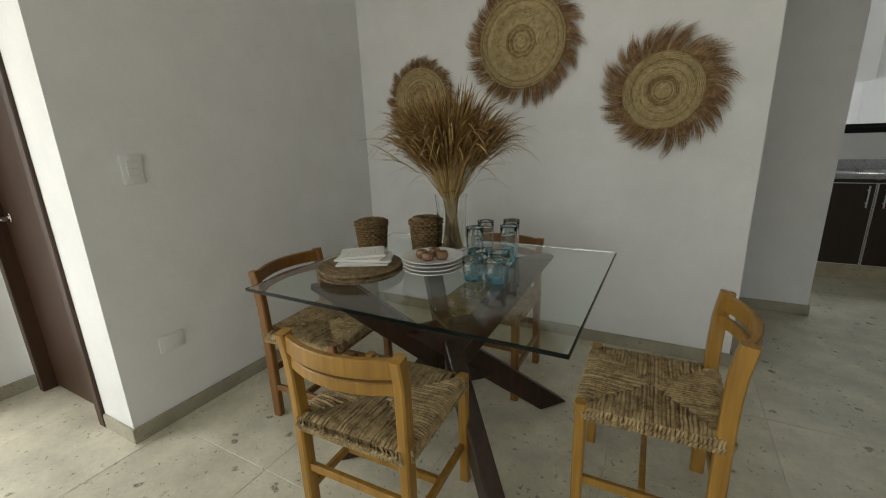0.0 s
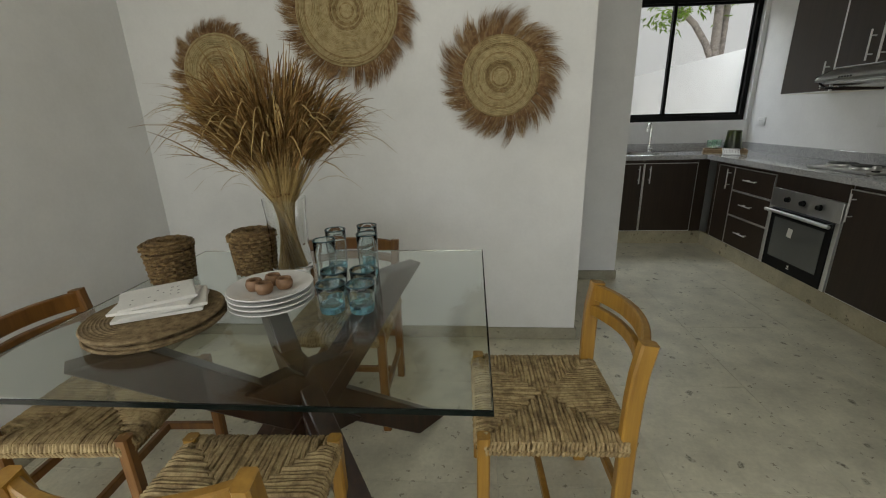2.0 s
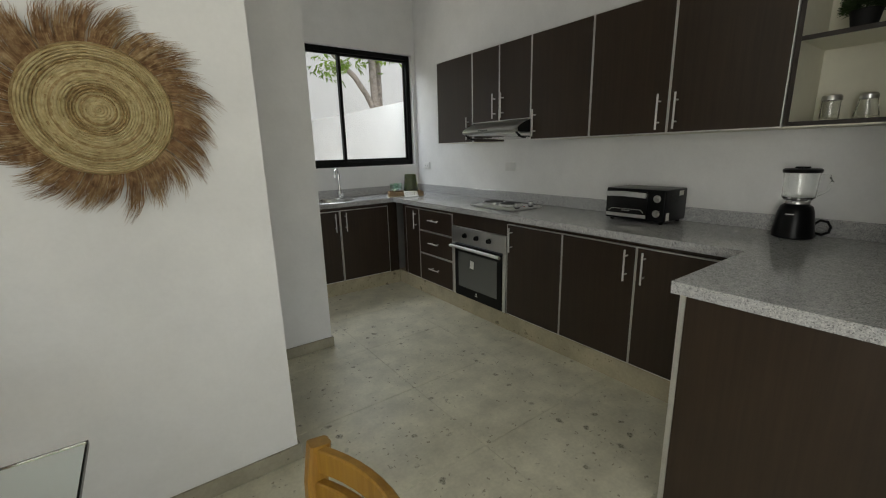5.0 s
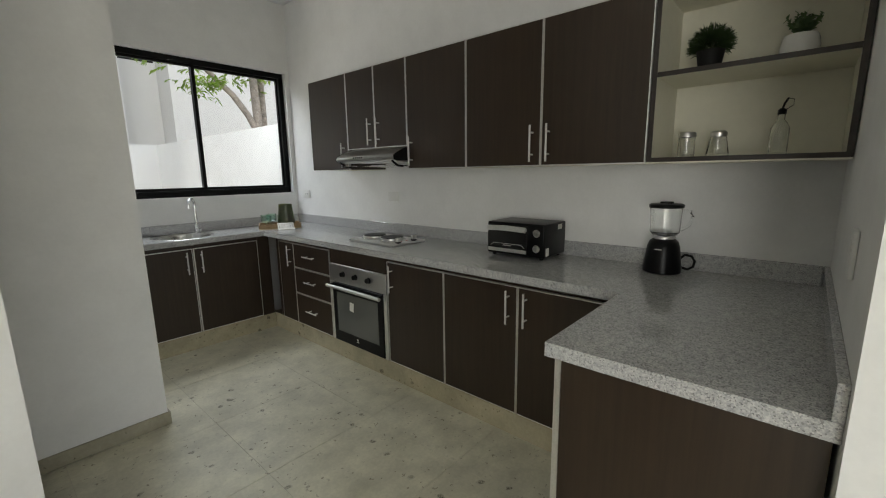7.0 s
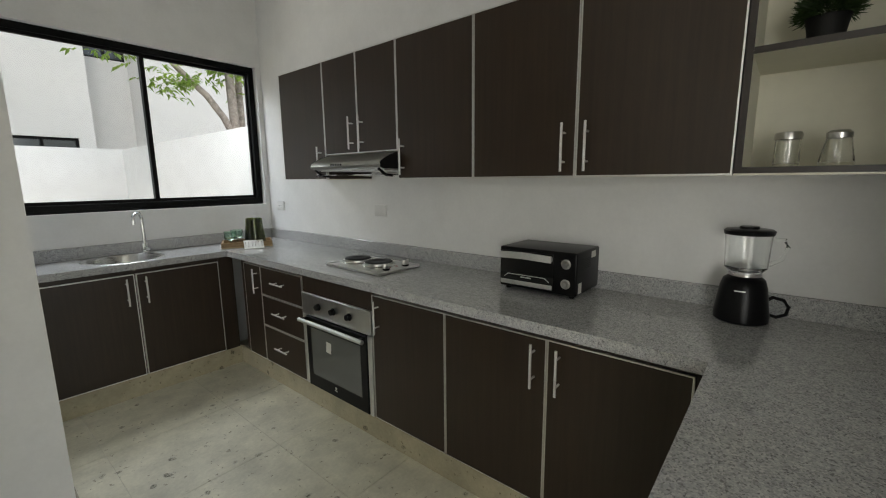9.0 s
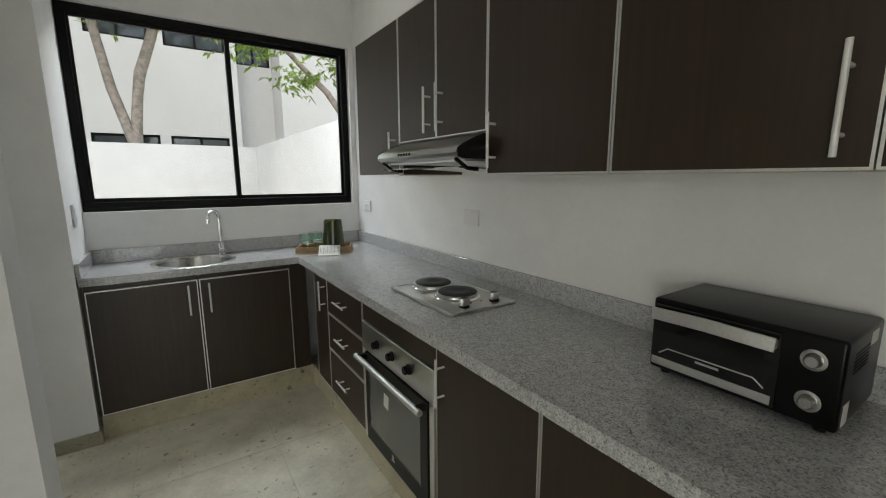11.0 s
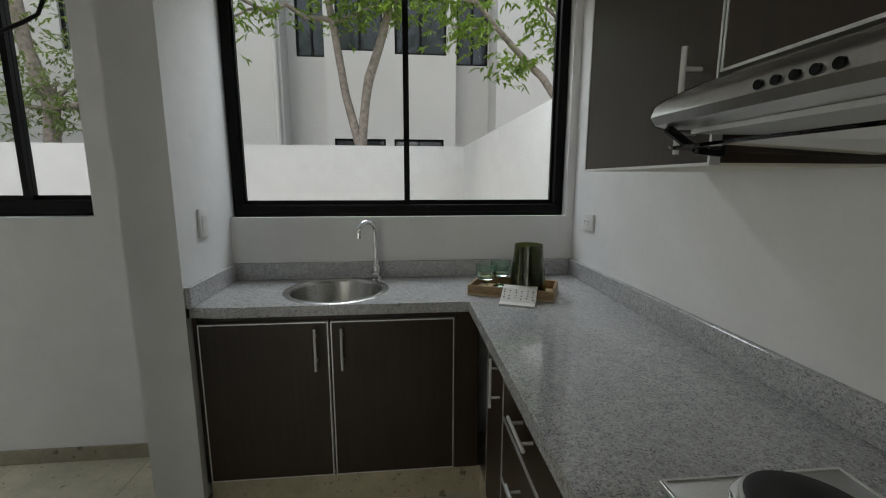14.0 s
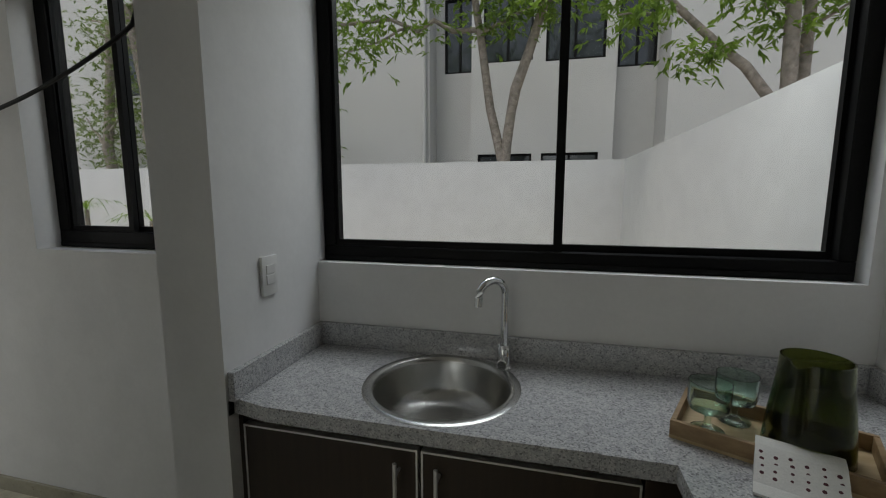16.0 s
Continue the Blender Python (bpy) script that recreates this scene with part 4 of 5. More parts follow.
rng = random.Random(3)
PX, PY, PZ = 2.56, 1.355, 1.7752
t = thing("potted_plant", "small bushy artificial plant in a black pot", "plant", (PX, PY, PZ), "plants on the shelf")
Shape().lathe([(0, PZ), (0.038, PZ), (0.050, PZ + 0.075), (0.053, PZ + 0.082), (0.048, PZ + 0.082), (0.044, PZ + 0.07), (0, PZ + 0.068)], (PX, PY, 0), 24).done("pot", BLACK_MATT, t, True)
leaf_ball("foliage", (PX, PY, PZ + 0.10), 2600, 0.03, 0.072, 0.022, 0.0035, POT_LEAF, t, rng, 0.85)
PX, PY = 2.58, 1.075
t = thing("potted_plant", "small grey-green plant in a rounded white pot", "plant", (PX, PY, PZ), "plants on the shelf")
Shape().lathe([(0, PZ), (0.044, PZ), (0.056, PZ + 0.02), (0.060, PZ + 0.045), (0.055, PZ + 0.075), (0.049, PZ + 0.088), (0.044, PZ + 0.088), (0.046, PZ + 0.07), (0, PZ + 0.068)], (PX, PY, 0), 28).done("pot", WHITE_CERAMIC, t, True)
rows = []
for _ in range(34):
    a, q = rng.uniform(0, 6.28), rng.uniform(0.15, 0.75)
    d = Vector((math.cos(a) * q, math.sin(a) * q, 1)).normalized()
    p0, n = Vector((PX, PY, PZ + 0.07)), rng.uniform(0.06, 0.10)
    for k in range(16):
        p = p0 + d * n * (0.25 + 0.75 * k / 15)
        g = (d * 0.5 + Vector((rng.gauss(0, 1), rng.gauss(0, 1), rng.gauss(0, 0.6))).normalized()).normalized()
        side = g.cross(Vector((rng.gauss(0, 1), rng.gauss(0, 1), rng.gauss(0, 1)))).normalized()
        rows.append(([p, p + g * 0.008, p + g * 0.017], 0.010, side))
blades("foliage", rows, SAGE_LEAF, t)["kind"] = "stuff"
JZ = UZ0 + 0.0242
for label, y, prof, cap in (
        ("clear glass shaker with a steel lid", 1.41, [(0.030, 0), (0.033, 0.01), (0.032, 0.085), (0.029, 0.088), (0.029, 0.012), (0, 0.010)], [(0.034, 0.083), (0.035, 0.098), (0.031, 0.105), (0, 0.106)]),
        ("clear glass pourer with a chrome top", 1.295, [(0.040, 0), (0.042, 0.008), (0.028, 0.085), (0.025, 0.085), (0.037, 0.012), (0, 0.010)], [(0.029, 0.080), (0.030, 0.095), (0.022, 0.103), (0, 0.104)])):
    t = thing("condiment_jar", label, "jar", (2.55, y, JZ), "jars on the shelf")
    Shape().lathe([(0, 0)] + prof, (2.55, y, JZ), 24).done("glass", CLEAR_GLASS, t, True)
    Shape().lathe(cap, (2.55, y, JZ), 24).done("lid", STEEL, t, True)
t = thing("oil_bottle", "clear glass oil bottle with a black pourer", "bottle", (2.56, 1.10, JZ))
Shape().lathe([(0, 0), (0.028, 0), (0.030, 0.006), (0.030, 0.10), (0.020, 0.118), (0.012, 0.13), (0.012, 0.155), (0.009, 0.155), (0.009, 0.13), (0.026, 0.10), (0.026, 0.010), (0, 0.009)], (2.56, 1.10, JZ), 24).done("glass", CLEAR_GLASS, t, True)
s = Shape()
s.lathe([(0, 0.15), (0.014, 0.15), (0.014, 0.165), (0.008, 0.172), (0, 0.172)], (2.56, 1.10, JZ), 16)
s.tube([(2.56, 1.10, JZ + 0.17), (2.558, 1.095, JZ + 0.19), (2.55, 1.085, JZ + 0.207)], 0.004, 8)
s.tube([(2.55, 1.085, JZ + 0.207), (2.545, 1.068, JZ + 0.20), (2.55, 1.068, JZ + 0.18), (2.558, 1.09, JZ + 0.166)], 0.0015, 6)
s.done("pourer", BLACK_PLASTIC, t, True)

# wooden tray with jug, glasses and cloth
TRAY = pose(2.368, 4.680, 0.9005, 0, 0, -25)
t = thing("serving_tray", "small rectangular wooden serving tray on the worktop", "tray", (2.368, 4.680, 0.90))
s = Shape(TRAY)
L, W, h = 0.18, 0.105, 0.042
s.box(-L, L, -W, W, 0, 0.007)
s.done("bottom", TRAY_WOOD, t)
s = Shape(TRAY)
s.box(-L, L, -W, -W + 0.011, 0.0072, h, 0.001).box(-L, L, W - 0.011, W, 0.0072, h, 0.001)
s.box(-L, -L + 0.011, -W + 0.0112, W - 0.0112, 0.0072, h, 0.001).box(L - 0.011, L, -W + 0.0112, W - 0.0112, 0.0072, h, 0.001)
s.pieces("side", TRAY_SIDE, t)
t = thing("jug", "tapered olive green glass jug with a notched lip", "jug", tuple((TRAY @ Vector((0.060, 0.0, 0.0075)))))
q = TRAY @ pose(0.060, 0.0, 0.0078)
s = Shape(q)
seg, prof = 40, [(0.0, 0.0, 0), (0.074, 0.0, 0), (0.079, 0.006, 0), (0.073, 0.08, 0), (0.063, 0.16, 0), (0.060, 0.208, 1), (0.0565, 0.208, 1), (0.059, 0.16, 0), (0.068, 0.08, 0), (0.073, 0.014, 0), (0.0, 0.012, 0)]
rings = []
for r, z, lip in prof:
    if r == 0:
        rings.append([s.bm.verts.new(q @ Vector((0, 0, z)))])
        continue
    ring = []
    for k in range(seg):
        a = 2 * math.pi * k / seg
        d = math.exp(-((a - 4.2) / 0.22) ** 2) * lip
        ring.append(s.bm.verts.new(q @ Vector(((r + 0.007 * d) * math.cos(a), (r + 0.007 * d) * math.sin(a), z - 0.012 * d))))
    rings.append(ring)
for a, b in zip(rings, rings[1:]):
    for k in range(seg):
        v = list(dict.fromkeys([a[k % len(a)], a[(k + 1) % len(a)], b[(k + 1) % len(b)], b[k % len(b)]]))
        if len(v) > 2:
            s.bm.faces.new(v)
s.done("body", GREEN_GLASS, t, True)
goblet = [(0, 0), (0.034, 0), (0.035, 0.003), (0.013, 0.007), (0.007, 0.014), (0.007, 0.042), (0.018, 0.048), (0.040, 0.054), (0.0435, 0.066), (0.0445, 0.118), (0.0420, 0.118), (0.041, 0.067), (0.037, 0.058), (0, 0.056)]
for dx, dy in ((-0.115, -0.035), (-0.070, 0.055)):
    p = TRAY @ Vector((dx, dy, 0.0078))
    t = thing("goblet", "short-stemmed pale green glass goblet on the tray", "glass", tuple(p), "goblets on the tray")
    Shape().lathe(goblet, tuple(p), 28).done("bowl", AQUA_GLASS, t, True)
t = thing("napkin", "folded white napkin with small dark red prints over the tray", "napkin", tuple(TRAY @ Vector((0.10, -0.105, 0.03))))
CL = TRAY @ pose(0.044, -0.10, 0, 0, 0, 2)
outline = [(0.03, 0.050), (0.0, 0.0475), (-0.010, 0.044), (-0.036, 0.0325), (-0.080, 0.0095), (-0.112, 0.0065), (-0.112, 0.0015), (-0.03, 0.0015), (-0.013, 0.018), (-0.0035, 0.036), (0.002, 0.0435), (0.03, 0.0435)]
s = Shape(CL)
s.prism([(a, b) for a, b in outline], 0.138, pose(-0.069, 0, 0, 0, 0, 90) @ Matrix.Diagonal((1, -1, 1, 1)))
s.done("cloth", LINEN, t)
s = Shape(CL)
for i in range(6):
    for j in range(4):
        x = -0.058 + 0.0230 * i + rng.uniform(-0.002, 0.002)
        u = 0.08 + 0.84 * (j + 0.4 * (i % 2)) / 4
        y, z = -0.012 - 0.066 * u, 0.0434 - 0.0336 * u
        s.cyl((x, y, z), rng.uniform(0.0026, 0.0040), 0.0012, 8, pose(0, 0, 0, 31))
s.done("print", material("napkin_print", (0.09, 0.03, 0.035), 0.9)[0], t)["kind"] = "stuff"

# black cable hanging before the utility window
t = thing("hanging_cable", "black electric cable hanging across the utility space", "cable", (0.0, 4.95, 1.7))
pts = []
for k in range(25):
    u = k / 24
    x = -0.9 + 1.49 * u
    pts.append((1.872 + 1.186 * (x - 1.872), 4.95, 1.451 + 1.186 * (0.291 + 0.22 * x + 0.20 * x * x)))
pts += [(0.40, 4.95, 2.06), (0.43, 4.95, 2.12), (0.445, 4.95, 2.22), (0.45, 4.95, 2.4), (0.45, 4.95, 3.0)]
s = Shape().tube(pts, 0.008, 8)
s.done("cable", BLACK_MATT, t, True)

# ---- dining corner ----
t = thing("dining_table", "square-edged clear glass table on crossed dark walnut beams", "table", (-0.655, 1.435, 0))
s = Shape()
s.box(-1.245, -0.068, 0.945, 1.92, 0.776, 0.788, 0.002)
s.done("top", TABLE_GLASS, t).visible_shadow = False
s = Shape()
s.box(-1.247, -0.066, 0.943, 0.9449, 0.7765, 0.7875).box(-1.247, -0.066, 1.9201, 1.922, 0.7765, 0.7875)
s.box(-1.247, -1.2451, 0.945, 1.92, 0.7765, 0.7875).box(-0.0679, -0.066, 0.945, 1.92, 0.7765, 0.7875)
s.pieces("edge", GLASS_EDGE, t, False, "dark green polished glass edge")
HUB = Vector((-0.655, 1.435, 0.0))


def table_leg(t, end, z_end, z_hub, past):
    """A squared timber from the hub to end (x, y) at the height z_end, running a little past the hub."""
    hub, q = HUB + Vector((0, 0, z_hub)), Vector((*end, z_end))
    e = (q - hub) / (q.z - hub.z)
    along = Vector((e.x, e.y, 0)).normalized()
    n = Vector((-along.y, along.x, 0))
    s = Shape()
    o = []
    for z, sgn in ((z_end, -1), (z_end, 1), (z_hub - past, 1), (z_hub - past, -1)):
        o.append(hub + e * (z - z_hub) + along * 0.076 * sgn)
    va = [s.bm.verts.new(c - n * 0.034) for c in o]
    vb = [s.bm.verts.new(c + n * 0.034) for c in o]
    s.bm.faces.new(va)
    s.bm.faces.new(vb[::-1])
    for k in range(4):
        s.bm.faces.new((va[k], vb[k], vb[(k + 1) % 4], va[(k + 1) % 4]))
    bmesh.ops.bevel(s.bm, geom=list(s.bm.edges), offset=0.004, segments=1, affect="EDGES")
    s.done("leg", WALNUT, t)


for end in ((-0.985, 1.115), (-0.375, 1.745), (-0.93, 1.74)):
    table_leg(t, end, 0.7755, 0.36, 0.09)
for end in ((-0.315, 1.845), (-0.97, 1.15), (-0.30, 1.09)):
    table_leg(t, end, 0.0, 0.45, -0.10)


def dining_chair(wood, label):
    """Low-backed pine chair, facing +y, with a rush seat; built round its base centre."""
    t = thing("dining_chair", label, "chair", (0, 0, 0), "chairs round the table")
    for sx in (-1, 1):
        s = Shape()
        pts = [(sx * 0.200, -0.198, 0), (sx * 0.200, -0.194, 0.44), (sx * 0.202, -0.196, 0.58), (sx * 0.205, -0.200, 0.66), (sx * 0.206, -0.214, 0.75)]
        s.sweep(pts, 0.034, 0.046, ups=(0, 1, 0))
        s.done("leg", wood, t)
        s = Shape()
        s.sweep([(sx * 0.205, 0.200, 0), (sx * 0.205, 0.200, 0.462)], 0.036, 0.036, ups=(0, 1, 0))
        s.done("leg", wood, t)
    for z, h in ((0.715, 0.058), (0.650, 0.040)):
        s = Shape()
        pts = []
        for k in range(13):
            u = -1 + 2 * k / 12
            pts.append((0.198 * u, -0.200 - (z - 0.66) * 0.16 - 0.055 * (1 - u * u), z + 0.004 * (1 - u * u)))
        s.sweep(pts, 0.022, h)
        s.done("backrest", wood, t)
    for a, b in (((-0.2, -0.19, 0.16), (-0.2, 0.19, 0.16)), ((0.2, -0.19, 0.16), (0.2, 0.19, 0.16)), ((-0.19, 0.0, 0.163), (0.19, 0.0, 0.163)), ((-0.19, -0.195, 0.25), (0.19, -0.195, 0.25))):
        Shape().beam(a, b, 0.020, 0.030, 0.003).done("stretcher", wood, t)
    for a, b in (((-0.2, -0.19, 0.425), (-0.2, 0.19, 0.425)), ((0.2, -0.19, 0.425), (0.2, 0.19, 0.425)), ((-0.19, 0.19, 0.425), (0.19, 0.19, 0.425)), ((-0.19, -0.19, 0.425), (0.19, -0.19, 0.425))):
        Shape().beam(a, b, 0.022, 0.028, 0.003).done("rail", wood, t)
    s = Shape()
    r = random.Random(11)
    H2, n = 0.212, 34
    for side in range(4):
        rot = Matrix.Rotation(side * math.pi / 2, 3, "Z")
        for k in range(n):
            u = -H2 + 2 * H2 * (k + 0.5) / n
            u2 = u * 0.94 + r.uniform(-0.002, 0.002)
            inner = abs(u) * 0.92 + 0.004 + (0.012 if k % 2 else 0.0)
            jit = r.uniform(-0.0025, 0.0025)
            w = (2 * H2 / n) * r.uniform(0.50, 0.64)
            pts = [(u2, H2 - 0.006, 0.405 + jit), (u2, H2 + 0.006, 0.412), (u2, H2 + 0.010, 0.430 + jit), (u2 + jit, H2 + 0.003, 0.449), (u2, H2 - 0.02, 0.456 + jit)]
            far = H2 - 0.02
            if inner < far - 0.01:
                for f in (0.35, 0.7, 1.0):
                    pts.append((u2 + r.uniform(-0.003, 0.003), far + (inner - far) * f, 0.456 - 0.006 * f + jit + r.uniform(-0.001, 0.001)))
                pts.append((u2, inner - 0.006, 0.440))
            s.tube([rot @ Vector(p) for p in pts], w, 6, False)
    s.box(-0.19, 0.19, -0.19, 0.19, 0.41, 0.444)
    s.done("seat", RUSH, t, True, "woven natural rush seat")
    return t


south = dining_chair(HONEY, "honey-stained pine chair with a woven rush seat")
south.matrix_basis = pose(-0.69, 1.018, 0, 0, 0, 2)
copy_thing(south, pose(0.117, 1.459, 0, 0, 0, 91.5))
dark = dining_chair(HONEY_DARK, "darker honey pine chair with a woven rush seat")
dark.matrix_basis = pose(-1.308, 1.395, 0, 0, 0, -87)
copy_thing(dark, pose(-0.688, 1.995, 0, 0, 0, 180))


def wall_disc(cx, cz, r, fringe, seed, label, lean):
    """A coiled palm disc with a ragged fringe, hung on the dining wall."""
    y = 2.585
    t = thing("wall_basket", label, "wall decoration", (cx, 2.597, cz), "woven discs on the wall")
    s = Shape()
    rows = int(r / 0.0075)
    prof = [(0, 0.016)]
    for k in range(rows):
        a, b = r * k / rows, r * (k + 1) / rows
        base = 0.012 + 0.006 * math.cos(k * 0.55)
        prof += [(a + (b - a) * 0.25, base + 0.003), (a + (b - a) * 0.6, base + 0.0035), (b, base)]
    prof += [(r + 0.003, 0.006), (r, 0.0)]
    s.lathe(prof, (cx, y, cz), 72, pose(0, 0, 0, 90))
    disc = s.done("disc", COIL, t, True)
    disc.data.materials.append(COIL_DARK)
    g = random.Random(seed)
    shade = [1 if 0.16 < k / rows < 0.34 and k % 3 or g.random() < 0.16 else 0 for k in range(rows + 2)]
    for f in disc.data.polygons:
        k = int(math.hypot(f.center.x - cx, f.center.z - cz) / r * rows)
        f.material_index = shade[k] if g.random() < 0.95 else 1 - shade[k]
    brown, tan = [], []
    tufts = 34
    for i in range(tufts):
        a0 = 2 * math.pi * i / tufts + g.gauss(0, 0.03)
        ln = fringe * g.uniform(0.82, 1.15)
        sweep = lean + g.gauss(0, 0.12)
        gape = g.uniform(0.07, 0.12)
        pale = g.random() < 0.3
        for _ in range(64):
            side = g.gauss(0, 1)
            a = a0 + side * gape * 0.75
            l2 = ln * g.uniform(0.55, 1.05) * (1 - 0.10 * min(2, abs(side)))
            d = Vector((math.cos(a), 0, math.sin(a)))
            tang = Vector((-math.sin(a), 0, math.cos(a)))
            p = Vector((cx, y + g.uniform(-0.010, 0.002), cz)) + d * (r * 0.97)
            k = sweep - side * 0.05 + g.gauss(0, 0.07)
            lift = g.uniform(-0.010, 0.004)
            pts = [p, p + d * l2 * 0.36 + tang * k * l2 * 0.18 + Vector((0, lift - 0.006, 0)),
                   p + d * l2 * 0.70 + tang * k * l2 * 0.52 + Vector((0, lift - 0.004, -0.003)),
                   p + d * l2 * (1 - 0.2 * abs(k)) + tang * k * l2 * 0.98 + Vector((0, min(lift, 0.004), -0.008))]
            (tan if (g.random() < (0.6 if pale else 0.15)) else brown).append((pts, g.uniform(0.0016, 0.0036), tang))
    blades("fringe", brown, FRINGE, t)["kind"] = "stuff"
    blades("fringe", tan, FRINGE_TAN, t)["kind"] = "stuff"
    return t


wall_disc(0.037, 1.495, 0.192, 0.155, 5, "coiled palm wall disc with a long brown fringe", -0.55)
wall_disc(-0.725, 1.822, 0.255, 0.125, 6, "large coiled palm wall disc with a brown fringe", -0.45)
wall_disc(-1.425, 1.555, 0.195, 0.10, 7, "small coiled palm wall disc with a brown fringe", -0.40)

# vase with dried grasses
VX, VY, VZ = -0.765, 1.70, 0.7885
t = thing("vase", "tall clear glass vase on the table", "vase", (VX, VY, VZ))
Shape().lathe([(0, 0), (0.068, 0), (0.071, 0.005), (0.066, 0.10), (0.068, 0.20), (0.074, 0.262), (0.0715, 0.262), (0.065, 0.20), (0.063, 0.10), (0.066, 0.018), (0, 0.014)], (VX, VY, VZ), 40).done("glass", CLEAR_GLASS, t, True)
t = thing("dried_grasses", "large sheaf of dried golden grasses in the vase", "dried plant", (VX, VY, VZ + 0.016))
g = random.Random(21)
stems, heads, wisps = [], [], []
for i in range(520):
    a = g.uniform(0, 2 * math.pi)
    q = math.sqrt(g.uniform(0, 1))
    b0 = Vector((VX + 0.050 * q * math.cos(a + 1.8), VY + 0.050 * q * math.sin(a + 1.8), VZ + 0.018))
    neck = Vector((VX + 0.038 * q * math.cos(a), VY + 0.038 * q * math.sin(a), VZ + 0.245))
    spread = 0.255 * q * g.uniform(0.75, 1.1)
    tip = Vector((VX + spread * math.cos(a), VY + 0.85 * spread * math.sin(a), VZ + g.uniform(0.52, 0.665) - 0.10 * q * q))
    side = Vector((math.cos(a + 1.57 + g.gauss(0, 0.6)), math.sin(a + 1.57 + g.gauss(0, 0.6)), 0))
    mid = neck.lerp(tip, 0.5) + Vector((0, 0, 0.02 * q))
    stems.append(([b0, b0.lerp(neck, 0.5), neck, mid, tip], g.uniform(0.0028, 0.005), side))
    d = (tip - neck).normalized()
    rad = Vector((math.cos(a), math.sin(a), 0))
    for k in range(g.randint(8, 12)):
        f = g.uniform(0.40, 1.0)
        p = neck.lerp(tip, f) + Vector((0, 0, 0.03 * q * 4 * f * (1 - f)))
        out = rad * (0.3 + q) + Vector((g.gauss(0, 0.35), g.gauss(0, 0.35), 0))
        ln = g.uniform(0.06, 0.15)
        bend = ln * g.uniform(0.05, 0.40) * (0.3 + q)
        line = [p + d * ln * u + out * bend * u * u - Vector((0, 0, bend * 0.9 * u ** 3)) for u in (0, 0.3, 0.6, 0.85, 1.0)]
        sd = Vector((g.gauss(0, 1), g.gauss(0, 1), g.gauss(0, 0.3))).normalized()
        (wisps if f > 0.88 and g.random() < 0.22 else heads).append((line, g.uniform(0.0028, 0.0068), sd))
for i in range(120):
    a = g.uniform(0, 2 * math.pi)
    d = Vector((math.cos(a), math.sin(a), 0))
    low = g.random() < 0.12
    p = Vector((VX, VY, VZ)) + d * g.uniform(0.10, 0.14) + Vector((0, 0, g.uniform(0.30, 0.38))) if low else Vector((VX, VY, VZ)) + d * g.uniform(0.14, 0.23) + Vector((0, 0, g.uniform(0.46, 0.58)))
    n = g.uniform(0.08, 0.20)
    up = g.uniform(0.15, 0.75)
    line = [p + d * n * u + Vector((0, 0, n * (up * u - 0.8 * u * u))) for u in (0, 0.25, 0.5, 0.75, 1.0)]
    wisps.append((line, g.uniform(0.004, 0.008), Vector((-d.y, d.x, 0.3)).normalized()))
blades("wisp", wisps, STRAW, t)["kind"] = "stuff"
blades("stem", stems, STRAW, t)["kind"] = "stuff"
blades("plume", heads, STRAW_HEAD, t)["kind"] = "stuff"
s = Shape()
s.tube([(VX + 0.045 * math.cos(k * math.pi / 12), VY + 0.045 * math.sin(k * math.pi / 12), VZ + 0.278 + 0.004 * math.sin(k)) for k in range(25)], 0.004, 8)
s.done("twine", STRAW_HEAD, t, True)

# wicker canisters
for x, y, h, r in ((-1.155, 1.60, 0.138, 0.072), (-0.892, 1.68, 0.150, 0.072)):
    t = thing("wicker_canister", "dark woven wicker canister with a small round opening", "basket", (x, y, 0.7885), "wicker canisters")
    for z0, z1, nm in ((0.0, h * 0.80, "body"), (h * 0.80 + 0.002, h, "lid")):
        s = Shape()
        k, z = 0, z0 + 0.005
        while z < z1:
            ring = []
            for j in range(49):
                a = 2 * math.pi * j / 48
                w = 0.0044 * math.cos(16 * a + math.pi * k)
                rr = (r + w + (0.003 if nm == "lid" else 0)) * (0.88 + 0.15 * z / h)
                ring.append((x + rr * math.cos(a), y + rr * math.sin(a), 0.7885 + z))
            s.tube(ring, 0.0059, 6, False)
            z += 0.0118
            k += 1
        if nm == "body":
            s.cyl((x, y, 0.7885 + z0), r * 0.87, z1 - z0 - 0.004, 32)
        else:
            s.lathe([(r * 0.42, z0), (r - 0.003, z0), (r - 0.003, z1 - 0.004), (r * 0.42, z1 - 0.004), (r * 0.42, z0)], (x, y, 0.7885), 32)
            for q in range(3, 7):
                rr = r * q / 7
                s.tube([(x + rr * math.cos(j * math.pi / 16), y + rr * math.sin(j * math.pi / 16), 0.7885 + z1 + 0.0015 * math.cos(j * 4 + q * 3)) for j in range(33)], 0.0052, 6, False)
        s.done(nm, WICKER, t, True)

